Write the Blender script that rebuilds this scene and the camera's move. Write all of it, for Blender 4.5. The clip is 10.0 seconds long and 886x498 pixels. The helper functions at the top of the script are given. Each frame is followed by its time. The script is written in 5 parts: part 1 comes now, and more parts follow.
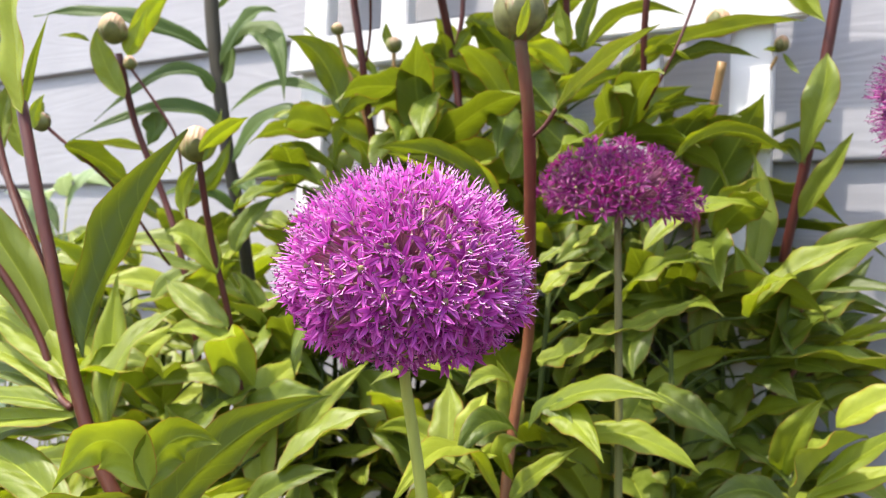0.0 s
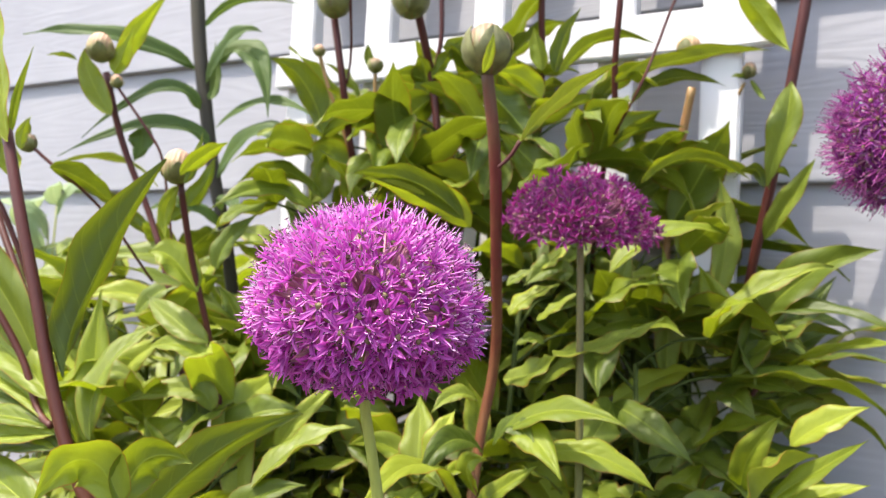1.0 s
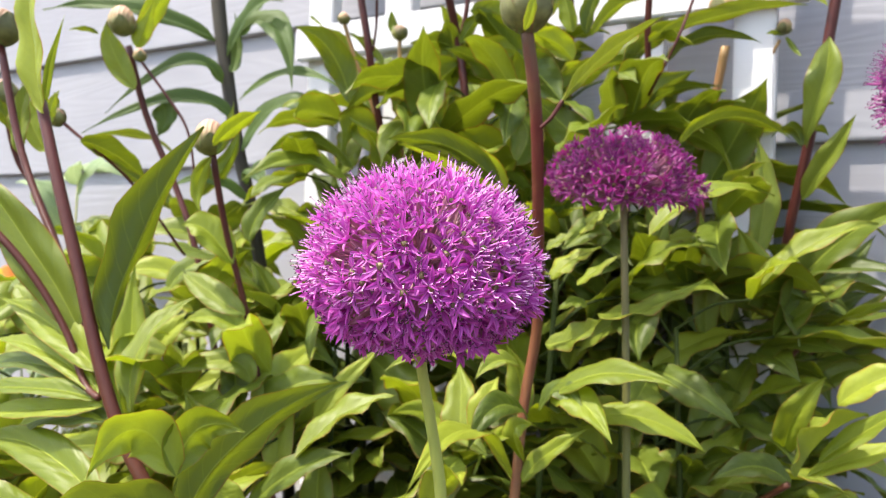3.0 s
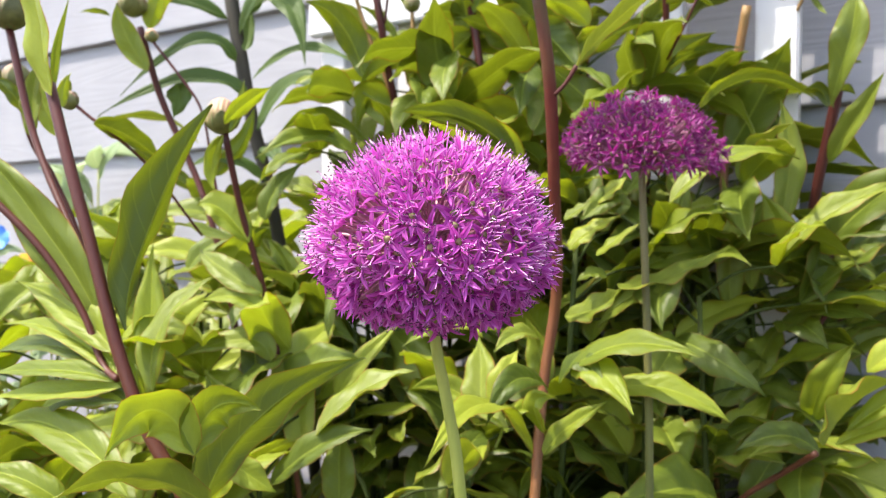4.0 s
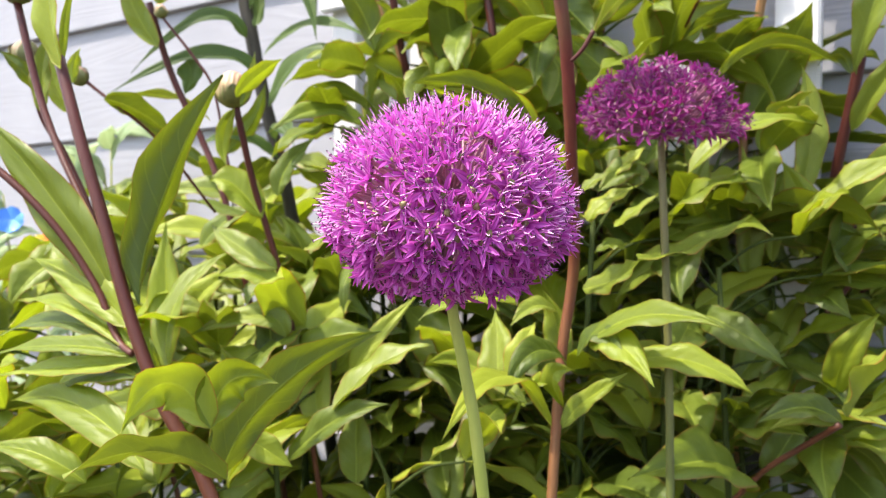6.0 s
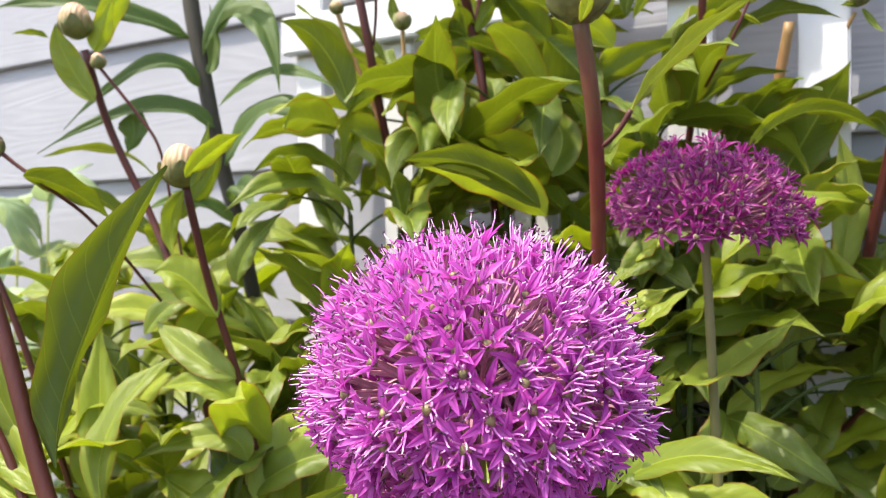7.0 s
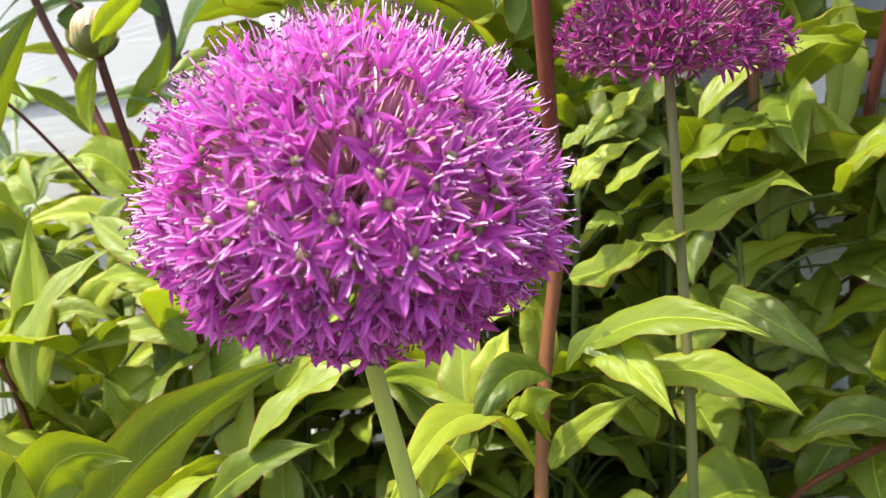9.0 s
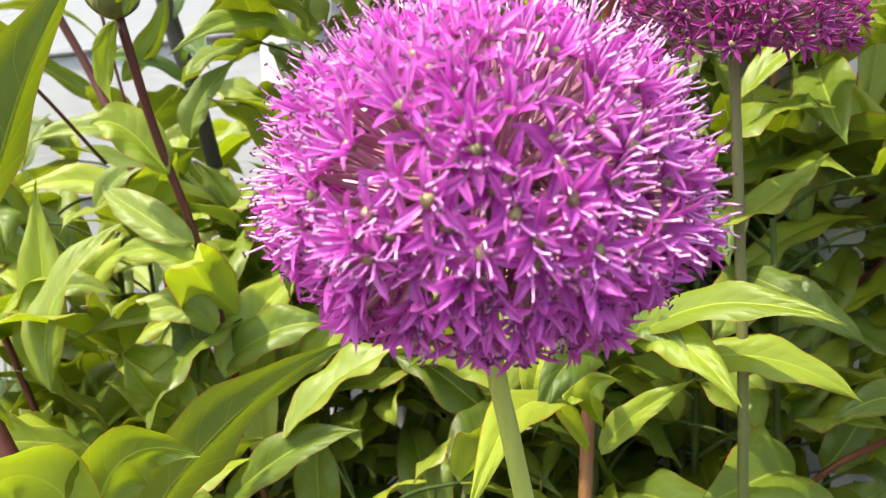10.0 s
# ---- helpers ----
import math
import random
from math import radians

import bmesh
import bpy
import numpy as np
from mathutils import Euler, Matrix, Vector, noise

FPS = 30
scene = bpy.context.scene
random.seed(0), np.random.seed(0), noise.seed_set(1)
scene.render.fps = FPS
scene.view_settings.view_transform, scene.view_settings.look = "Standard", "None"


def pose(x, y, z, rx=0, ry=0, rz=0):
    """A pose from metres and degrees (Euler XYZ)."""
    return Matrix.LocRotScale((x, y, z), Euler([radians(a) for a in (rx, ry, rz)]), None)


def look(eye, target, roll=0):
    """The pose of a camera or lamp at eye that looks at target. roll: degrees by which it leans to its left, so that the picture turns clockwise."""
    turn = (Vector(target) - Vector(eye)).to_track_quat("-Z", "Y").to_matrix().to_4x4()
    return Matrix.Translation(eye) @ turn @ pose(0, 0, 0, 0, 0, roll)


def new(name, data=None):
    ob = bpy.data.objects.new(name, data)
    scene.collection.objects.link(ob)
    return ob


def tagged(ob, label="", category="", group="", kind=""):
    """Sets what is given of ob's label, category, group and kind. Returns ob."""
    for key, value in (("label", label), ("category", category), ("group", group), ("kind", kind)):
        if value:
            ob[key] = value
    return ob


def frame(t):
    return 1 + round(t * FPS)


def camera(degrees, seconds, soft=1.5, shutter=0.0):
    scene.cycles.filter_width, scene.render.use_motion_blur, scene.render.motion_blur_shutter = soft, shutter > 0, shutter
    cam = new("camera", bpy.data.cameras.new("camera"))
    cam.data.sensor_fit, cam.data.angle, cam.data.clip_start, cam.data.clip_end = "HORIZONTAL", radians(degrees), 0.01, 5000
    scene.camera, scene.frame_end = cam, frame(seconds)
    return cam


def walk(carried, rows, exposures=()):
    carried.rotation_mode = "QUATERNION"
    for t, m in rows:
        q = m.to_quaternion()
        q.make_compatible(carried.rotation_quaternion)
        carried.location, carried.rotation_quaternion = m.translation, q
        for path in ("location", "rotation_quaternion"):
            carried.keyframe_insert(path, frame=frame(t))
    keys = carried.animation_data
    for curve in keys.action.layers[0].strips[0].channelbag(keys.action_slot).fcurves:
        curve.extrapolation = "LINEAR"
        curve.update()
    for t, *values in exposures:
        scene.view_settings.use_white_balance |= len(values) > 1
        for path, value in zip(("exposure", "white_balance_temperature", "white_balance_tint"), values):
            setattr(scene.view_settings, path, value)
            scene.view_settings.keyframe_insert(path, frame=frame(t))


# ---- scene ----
cam = camera(59.18, 10.0, soft=0.6)
cam.data.dof.use_dof = True
cam.data.dof.focus_distance = 0.208
cam.data.dof.aperture_fstop = 27.0
PATH = [
    (0, (0.00493, 0.01122, 0.84855), (-0.01486, 2.00992, 0.91787), 2.439),
    (0.5, (0.01755, 0.00429, 0.85488), (0.00583, 2.00305, 0.92420), 2.719),
    (1, (0.01864, -0.00669, 0.86171), (0.01194, 1.99201, 0.93349), 2.915),
    (1.5, (0.01541, -0.00260, 0.85854), (0.01469, 1.99630, 0.92501), 2.929),
    (2, (0.00861, -0.00931, 0.86117), (0.00937, 1.98994, 0.91607), 2.725),
    (2.5, (0.00081, -0.00495, 0.85731), (-0.00467, 1.99469, 0.89500), 2.262),
    (4, (0.00621, 0.00604, 0.85303), (-0.08423, 2.00335, 0.80242), 0.196),
    (4.5, (0.01056, 0.00836, 0.85251), (-0.11150, 2.00282, 0.76733), -0.301),
    (5, (0.00887, 0.00909, 0.85138), (-0.13171, 2.00085, 0.73683), -0.562),
    (6.5, (-0.00448, 0.01817, 0.84693), (-0.10105, 2.01470, 0.77952), -0.474),
    (6.7, (-0.01624, 0.04108, 0.85365), (-0.08487, 2.03921, 0.80084), -0.736),
    (7, (-0.01791, 0.09002, 0.88851), (-0.03465, 2.08937, 0.84033), -0.793),
    (7.2, (-0.01206, 0.10933, 0.88104), (-0.05580, 2.10841, 0.83904), -0.402),
    (7.5, (-0.02621, 0.12735, 0.85825), (0.04683, 2.12015, 0.70513), -1.243),
    (7.8, (-0.01416, 0.12982, 0.85556), (0.07532, 2.12042, 0.68380), -1.650),
    (8, (-0.00826, 0.12192, 0.86122), (0.08241, 2.11124, 0.67581), -2.093),
    (8.5, (0.00762, 0.11623, 0.87042), (0.00759, 2.10763, 0.68520), -2.891),
    (9, (0.01331, 0.12438, 0.85589), (-0.05029, 2.11100, 0.63386), -3.077),
    (9.5, (0.00230, 0.14517, 0.85577), (-0.02439, 2.12480, 0.57231), -2.718),
    (10, (-0.02370, 0.13669, 0.86103), (0.01841, 2.11216, 0.55158), -2.066),
]
walk(cam, [(t, look(eye, target, roll)) for t, eye, target, roll in PATH], ((0.0, 1.89, 6850, 10), (2.5, 1.86, 6850, 10), (4.5, 2.00, 6850, 10), (6.5, 2.02, 6850, 10), (7.0, 1.86, 6880, 9), (7.5, 1.94, 6900, 8), (8.0, 2.08, 7000, 5), (9.0, 2.09, 7100, 2), (10.0, 2.12, 7100, 2)))

# ---- light ----
SUN_FROM = Vector((-0.80, -0.36, 1.75)).normalized()  # towards the sun
world = bpy.data.worlds.new("sky")
scene.world = world
world.use_nodes = True
wn = world.node_tree
wn.nodes.clear()
sky = wn.nodes.new("ShaderNodeTexSky")
sky.sky_type = 'NISHITA'
sky.sun_disc = False
sky.dust_density = 2.5
sky.sun_elevation = math.asin(SUN_FROM.z)
sky.sun_rotation = math.atan2(SUN_FROM.x, SUN_FROM.y)
bg = wn.nodes.new("ShaderNodeBackground")
bg.inputs["Strength"].default_value = 0.15
wo = wn.nodes.new("ShaderNodeOutputWorld")
wn.links.new(sky.outputs["Color"], bg.inputs["Color"])
wn.links.new(bg.outputs["Background"], wo.inputs["Surface"])
sun = new("sun", bpy.data.lights.new("sun", 'SUN'))
sun.data.energy = 1.98
sun.data.angle = radians(0.53)
sun.data.color = (1.0, 0.95, 0.88)
sun.matrix_world = look(SUN_FROM * 5, (0, 0, 0))


# ---- materials ----
def material(name, rough=0.6, metal=0.0):
    m = bpy.data.materials.new(name)
    m.use_nodes = True
    b = m.node_tree.nodes["Principled BSDF"]
    b.inputs["Roughness"].default_value = rough
    b.inputs["Metallic"].default_value = metal
    return m, m.node_tree, b


def node(nt, kind, **values):
    n = nt.nodes.new(kind)
    for k, v in values.items():
        n.inputs[k.replace("_", " ")].default_value = v
    return n


def ramp(nt, fac, *stops):
    r = nt.nodes.new("ShaderNodeValToRGB")
    while len(r.color_ramp.elements) < len(stops):
        r.color_ramp.elements.new(0.5)
    for el, (p, c) in zip(r.color_ramp.elements, stops):
        el.position, el.color = p, (*c, 1)
    nt.links.new(fac, r.inputs["Fac"])
    return r.outputs["Color"]


def mix(nt, fac, a, b, mode='MIX'):
    m = nt.nodes.new("ShaderNodeMix")
    m.data_type, m.blend_type = 'RGBA', mode
    for sock, v in ((m.inputs[0], fac), (m.inputs[6], a), (m.inputs[7], b)):
        if isinstance(v, bpy.types.NodeSocket):
            nt.links.new(v, sock)
        elif isinstance(v, (int, float)):
            sock.default_value = v
        else:
            sock.default_value = (*v, 1)
    return m.outputs[2]


def maths(nt, op, a, b=0.0, c=0.0):
    m = nt.nodes.new("ShaderNodeMath")
    m.operation = op
    for sock, v in zip(m.inputs, (a, b, c)):
        if isinstance(v, bpy.types.NodeSocket):
            nt.links.new(v, sock)
        else:
            sock.default_value = v
    return m.outputs[0]


def bump(nt, bsdf, height, strength, distance):
    b = node(nt, "ShaderNodeBump", Strength=strength, Distance=distance)
    nt.links.new(height, b.inputs["Height"])
    nt.links.new(b.outputs["Normal"], bsdf.inputs["Normal"])
    return b


def noise_tex(nt, scale, detail=4.0, vector=None, distortion=0.0):
    n = node(nt, "ShaderNodeTexNoise", Scale=scale, Detail=detail, Distortion=distortion)
    if vector is not None:
        nt.links.new(vector, n.inputs["Vector"])
    return n.outputs["Fac"]


def leaf_material(name, dark, mid, light, rib, edge, through_light, gloss=0.42, share=0.42):
    """A leaf: midrib, side veins and rim from the blade's own coordinates (u across, v along), light through the blade."""
    m, nt, b = material(name, gloss)
    uv = nt.nodes.new("ShaderNodeUVMap")
    sep = nt.nodes.new("ShaderNodeSeparateXYZ")
    nt.links.new(uv.outputs["UV"], sep.inputs[0])
    u, v = sep.outputs[0], sep.outputs[1]
    across = maths(nt, 'ABSOLUTE', maths(nt, 'MULTIPLY_ADD', u, 2.0, -1.0))
    info = nt.nodes.new("ShaderNodeObjectInfo")
    geo = nt.nodes.new("ShaderNodeTexCoord")
    patch = noise_tex(nt, 38.0, 3.0, geo.outputs["Object"])
    fine = noise_tex(nt, 420.0, 2.0, geo.outputs["Object"])
    tone = maths(nt, 'ADD', maths(nt, 'MULTIPLY', info.outputs["Random"], 0.75), maths(nt, 'MULTIPLY', patch, 0.35))
    col = ramp(nt, tone, (0.15, dark), (0.5, mid), (0.85, light))
    col = mix(nt, maths(nt, 'MULTIPLY', fine, 0.25), col, dark)
    # side veins leave the rib at a slant
    run = maths(nt, 'MULTIPLY_ADD', across, -0.22, v)
    vein = maths(nt, 'ABSOLUTE', maths(nt, 'SINE', maths(nt, 'MULTIPLY', run, 27.0)))
    vein_line = ramp(nt, vein, (0.0, (1, 1, 1)), (0.13, (0, 0, 0)))
    rib_line = ramp(nt, across, (0.02, (1, 1, 1)), (0.055, (0, 0, 0)))
    rim = ramp(nt, across, (0.93, (0, 0, 0)), (1.0, (1, 1, 1)))
    col = mix(nt, maths(nt, 'MULTIPLY', vein_line, 0.30), col, rib)
    col = mix(nt, maths(nt, 'MULTIPLY', rib_line, 0.8), col, rib)
    worn = maths(nt, 'MULTIPLY', rim, maths(nt, 'MULTIPLY_ADD', info.outputs["Random"], 0.6, 0.35))
    col = mix(nt, worn, col, edge)
    nt.links.new(col, b.inputs["Base Color"])
    b.inputs["Specular IOR Level"].default_value = 0.36
    nt.links.new(maths(nt, 'MULTIPLY_ADD', patch, 0.34, gloss - 0.10), b.inputs["Roughness"])
    lift = maths(nt, 'ADD', maths(nt, 'MULTIPLY', vein, 0.30), maths(nt, 'ADD', maths(nt, 'MULTIPLY', maths(nt, 'ADD', fine, maths(nt, 'MULTIPLY', patch, 2.2)), 0.25), maths(nt, 'MULTIPLY', rib_line, -1.2)))
    bump(nt, b, lift, 0.32, 0.0018)
    tr = node(nt, "ShaderNodeBsdfTranslucent")
    nt.links.new(mix(nt, worn, mix(nt, 0.75, col, through_light), edge), tr.inputs["Color"])
    ms = node(nt, "ShaderNodeMixShader", Fac=share)
    nt.links.new(b.outputs[0], ms.inputs[1])
    nt.links.new(tr.outputs[0], ms.inputs[2])
    nt.links.new(ms.outputs[0], nt.nodes["Material Output"].inputs["Surface"])
    return m


LEAF = leaf_material("peony_leaf", (0.056, 0.086, 0.011), (0.114, 0.157, 0.017), (0.198, 0.243, 0.029), (0.28, 0.34, 0.045), (0.26, 0.06, 0.02), (0.25, 0.315, 0.007), 0.40, 0.28)
LEAF_YOUNG = leaf_material("young_peony_leaf", (0.132, 0.176, 0.016), (0.218, 0.271, 0.024), (0.312, 0.366, 0.040), (0.36, 0.42, 0.05), (0.34, 0.07, 0.02), (0.36, 0.45, 0.006), 0.40, 0.37)
LILY = leaf_material("lily_leaf", (0.040, 0.072, 0.016), (0.062, 0.105, 0.024), (0.095, 0.15, 0.034), (0.12, 0.18, 0.05), (0.06, 0.10, 0.03), (0.17, 0.26, 0.03), 0.5, 0.28)


def stem_material(name, low, mid, high, z_low, z_high, rough=0.45):
    """A stem whose colour turns with height, streaked along its length."""
    m, nt, b = material(name, rough)
    tc = nt.nodes.new("ShaderNodeTexCoord")
    geo = nt.nodes.new("ShaderNodeNewGeometry")
    sep = nt.nodes.new("ShaderNodeSeparateXYZ")
    nt.links.new(geo.outputs["Position"], sep.inputs[0])
    mp = node(nt, "ShaderNodeMapping", Scale=(420.0, 420.0, 14.0))
    nt.links.new(tc.outputs["Object"], mp.inputs["Vector"])
    streak = noise_tex(nt, 1.0, 3.0, mp.outputs[0])
    blot = noise_tex(nt, 60.0, 3.0, tc.outputs["Object"])
    h = node(nt, "ShaderNodeMapRange", From_Min=z_low, From_Max=z_high)
    nt.links.new(sep.outputs[2], h.inputs["Value"])
    f = maths(nt, 'ADD', h.outputs[0], maths(nt, 'MULTIPLY_ADD', blot, 0.5, -0.25))
    col = ramp(nt, f, (0.0, low), (0.5, mid), (1.0, high))
    col = mix(nt, maths(nt, 'MULTIPLY', streak, 0.45), col, low, 'MULTIPLY')
    nt.links.new(col, b.inputs["Base Color"])
    b.inputs["Specular IOR Level"].default_value = 0.32
    bump(nt, b, streak, 0.3, 0.0006)
    return m


STEM_RED = stem_material("red_peony_stem", (0.125, 0.046, 0.022), (0.095, 0.026, 0.016), (0.085, 0.020, 0.015), 0.66, 0.94, 0.42)
STEM_FRONT = stem_material("front_peony_stem", (0.22, 0.105, 0.040), (0.140, 0.028, 0.021), (0.10, 0.11, 0.03), 0.70, 1.10, 0.42)
STEM_TAN = stem_material("tan_stem", (0.30, 0.16, 0.07), (0.34, 0.18, 0.08), (0.26, 0.20, 0.06), 0.8, 1.1)
STEM_TIP = stem_material("bud_stalk", (0.22, 0.09, 0.06), (0.16, 0.12, 0.04), (0.12, 0.15, 0.035), 0.92, 1.06)
STEM_DARK = stem_material("lily_stem", (0.055, 0.048, 0.036), (0.062, 0.053, 0.041), (0.06, 0.055, 0.036), 0.7, 1.2, 0.75)
STEM_ALLIUM = stem_material("allium_stem", (0.28, 0.35, 0.06), (0.33, 0.38, 0.07), (0.36, 0.37, 0.09), 0.5, 0.85, 0.5)
# the shade on the farther stalks is put into this darker green
STEM_ALLIUM_FAR = stem_material("shaded_allium_stem", (0.085, 0.12, 0.028), (0.12, 0.14, 0.035), (0.17, 0.14, 0.055), 0.5, 0.87, 0.5)


def petal_material(name, base, tip, stripe, share=0.35, glow=(0.6, 0.12, 0.55)):
    m, nt, b = material(name, 0.42)
    uv = nt.nodes.new("ShaderNodeUVMap")
    sep = nt.nodes.new("ShaderNodeSeparateXYZ")
    nt.links.new(uv.outputs["UV"], sep.inputs[0])
    info = nt.nodes.new("ShaderNodeObjectInfo")
    across = maths(nt, 'ABSOLUTE', maths(nt, 'MULTIPLY_ADD', sep.outputs[0], 2.0, -1.0))
    along = maths(nt, 'ADD', sep.outputs[1], maths(nt, 'MULTIPLY_ADD', info.outputs["Random"], 0.5, -0.25))
    col = ramp(nt, along, (0.1, base), (0.75, tip))
    line = ramp(nt, across, (0.05, (1, 1, 1)), (0.3, (0, 0, 0)))
    col = mix(nt, maths(nt, 'MULTIPLY', line, 0.75), col, stripe)
    nt.links.new(col, b.inputs["Base Color"])
    b.inputs["Sheen Weight"].default_value = 0.15
    tr = node(nt, "ShaderNodeBsdfTranslucent")
    nt.links.new(mix(nt, 0.5, col, glow), tr.inputs["Color"])
    ms = node(nt, "ShaderNodeMixShader", Fac=share)
    nt.links.new(b.outputs[0], ms.inputs[1])
    nt.links.new(tr.outputs[0], ms.inputs[2])
    nt.links.new(ms.outputs[0], nt.nodes["Material Output"].inputs["Surface"])
    return m


def plain(name, colour, rough=0.5, spread=0.35, scale=300.0):
    """One colour, broken by a fine grain and by a shift from piece to piece."""
    m, nt, b = material(name, rough)
    tc = nt.nodes.new("ShaderNodeTexCoord")
    info = nt.nodes.new("ShaderNodeObjectInfo")
    g = maths(nt, 'ADD', maths(nt, 'MULTIPLY', noise_tex(nt, scale, 3.0, tc.outputs["Object"]), 0.7), maths(nt, 'MULTIPLY', info.outputs["Random"], 0.3))
    lo = tuple(c * (1 - spread) for c in colour)
    hi = tuple(min(1, c * (1 + spread)) for c in colour)
    nt.links.new(ramp(nt, g, (0.2, lo), (0.8, hi)), b.inputs["Base Color"])
    return m


TEPAL = petal_material("allium_tepal", (0.34, 0.020, 0.28), (0.58, 0.105, 0.50), (0.25, 0.010, 0.21), 0.42, (0.74, 0.08, 0.60))
TEPAL_DARK = petal_material("old_allium_tepal", (0.15, 0.004, 0.100), (0.31, 0.014, 0.205), (0.09, 0.003, 0.06), 0.4, (0.48, 0.02, 0.29))
TEPAL_MID = petal_material("lilac_allium_tepal", (0.13, 0.004, 0.12), (0.22, 0.014, 0.21), (0.08, 0.002, 0.08), 0.4, (0.28, 0.01, 0.26))
FILAMENT = plain("filament", (0.64, 0.19, 0.55), 0.5, 0.25)
FILAMENT_TIP = plain("pale_filament_tip", (0.79, 0.44, 0.71), 0.5, 0.2)
FILAMENT_DARK = plain("dark_filament", (0.31, 0.045, 0.22), 0.45, 0.4)
OVARY = plain("ovary", (0.17, 0.145, 0.055), 0.45, 0.5)
PEDICEL = plain("pedicel", (0.42, 0.21, 0.25), 0.5, 0.3)
PEDICEL_DARK = plain("dark_pedicel", (0.28, 0.10, 0.17), 0.35, 0.4)


def anther_material():
    """Fresh anthers are dark purple; those that shed are pale with pollen."""
    m, nt, b = material("anther", 0.7)
    geo = nt.nodes.new("ShaderNodeNewGeometry")
    nt.links.new(ramp(nt, geo.outputs["Random Per Island"], (0.0, (0.05, 0.014, 0.04)), (0.66, (0.15, 0.03, 0.11)), (0.78, (0.48, 0.33, 0.38)), (1.0, (0.66, 0.55, 0.53))), b.inputs["Base Color"])
    return m


ANTHER = anther_material()
BUD_GREEN = plain("bud_sepal", (0.15, 0.15, 0.048), 0.5, 0.6, 160.0)


def bud_material(name, low, mid, top):
    """Overlapping petals of a closed bud: green at the base, coloured towards the tip, with darker seams that wind upwards."""
    m, nt, b = material(name, 0.55)
    tc = nt.nodes.new("ShaderNodeTexCoord")
    sep = nt.nodes.new("ShaderNodeSeparateXYZ")
    nt.links.new(tc.outputs["Generated"], sep.inputs[0])
    blot = noise_tex(nt, 4.0, 4.0, tc.outputs["Generated"], 0.5)
    h = maths(nt, 'ADD', sep.outputs[2], maths(nt, 'MULTIPLY_ADD', blot, 0.7, -0.35))
    col = ramp(nt, h, (0.2, low), (0.55, mid), (0.9, top))
    wind = node(nt, "ShaderNodeTexWave", Scale=2.2, Distortion=3.0, Detail=2.0)
    nt.links.new(tc.outputs["Generated"], wind.inputs["Vector"])
    seam = ramp(nt, wind.outputs["Fac"], (0.0, (1, 1, 1)), (0.22, (0, 0, 0)))
    col = mix(nt, maths(nt, 'MULTIPLY', seam, 0.55), col, (0.20, 0.07, 0.045))
    nt.links.new(col, b.inputs["Base Color"])
    bump(nt, b, wind.outputs["Fac"], 0.35, 0.001)
    return m


BUD_PINK = bud_material("bud_petal", (0.12, 0.14, 0.045), (0.19, 0.17, 0.07), (0.27, 0.17, 0.10))
BUD_BLUSH = bud_material("bud_blush", (0.13, 0.16, 0.04), (0.34, 0.25, 0.11), (0.50, 0.30, 0.19))


def siding_material():
    """Light grey painted board with an embossed wood grain along its length."""
    m, nt, b = material("painted_siding", 0.55)
    tc = nt.nodes.new("ShaderNodeTexCoord")
    info = nt.nodes.new("ShaderNodeObjectInfo")
    mp = node(nt, "ShaderNodeMapping", Scale=(2.2, 1.0, 22.0))
    nt.links.new(tc.outputs["Object"], mp.inputs["Vector"])
    shift = nt.nodes.new("ShaderNodeVectorMath")
    comb = nt.nodes.new("ShaderNodeCombineXYZ")
    nt.links.new(maths(nt, 'MULTIPLY', info.outputs["Random"], 37.0), comb.inputs[0])
    nt.links.new(mp.outputs[0], shift.inputs[0])
    nt.links.new(comb.outputs[0], shift.inputs[1])
    field = noise_tex(nt, 1.0, 2.0, shift.outputs[0], 0.6)
    rings = maths(nt, 'SINE', maths(nt, 'MULTIPLY', field, 75.0))
    mp2 = node(nt, "ShaderNodeMapping", Scale=(30.0, 30.0, 600.0))
    nt.links.new(tc.outputs["Object"], mp2.inputs["Vector"])
    fibre = noise_tex(nt, 1.0, 3.0, mp2.outputs[0])
    dirt = noise_tex(nt, 9.0, 4.0, tc.outputs["Object"])
    col = ramp(nt, dirt, (0.3, (0.250, 0.248, 0.266)), (0.7, (0.290, 0.288, 0.304)))
    groove = ramp(nt, maths(nt, 'MULTIPLY_ADD', rings, 0.5, 0.5), (0.0, (1, 1, 1)), (0.25, (0, 0, 0)))
    col = mix(nt, maths(nt, 'MULTIPLY', groove, 0.14), col, (0.226, 0.223, 0.241))
    nt.links.new(col, b.inputs["Base Color"])
    h = maths(nt, 'ADD', maths(nt, 'MULTIPLY', rings, 0.5), maths(nt, 'MULTIPLY', fibre, 0.5))
    bump(nt, b, h, 0.20, 0.0010)
    return m


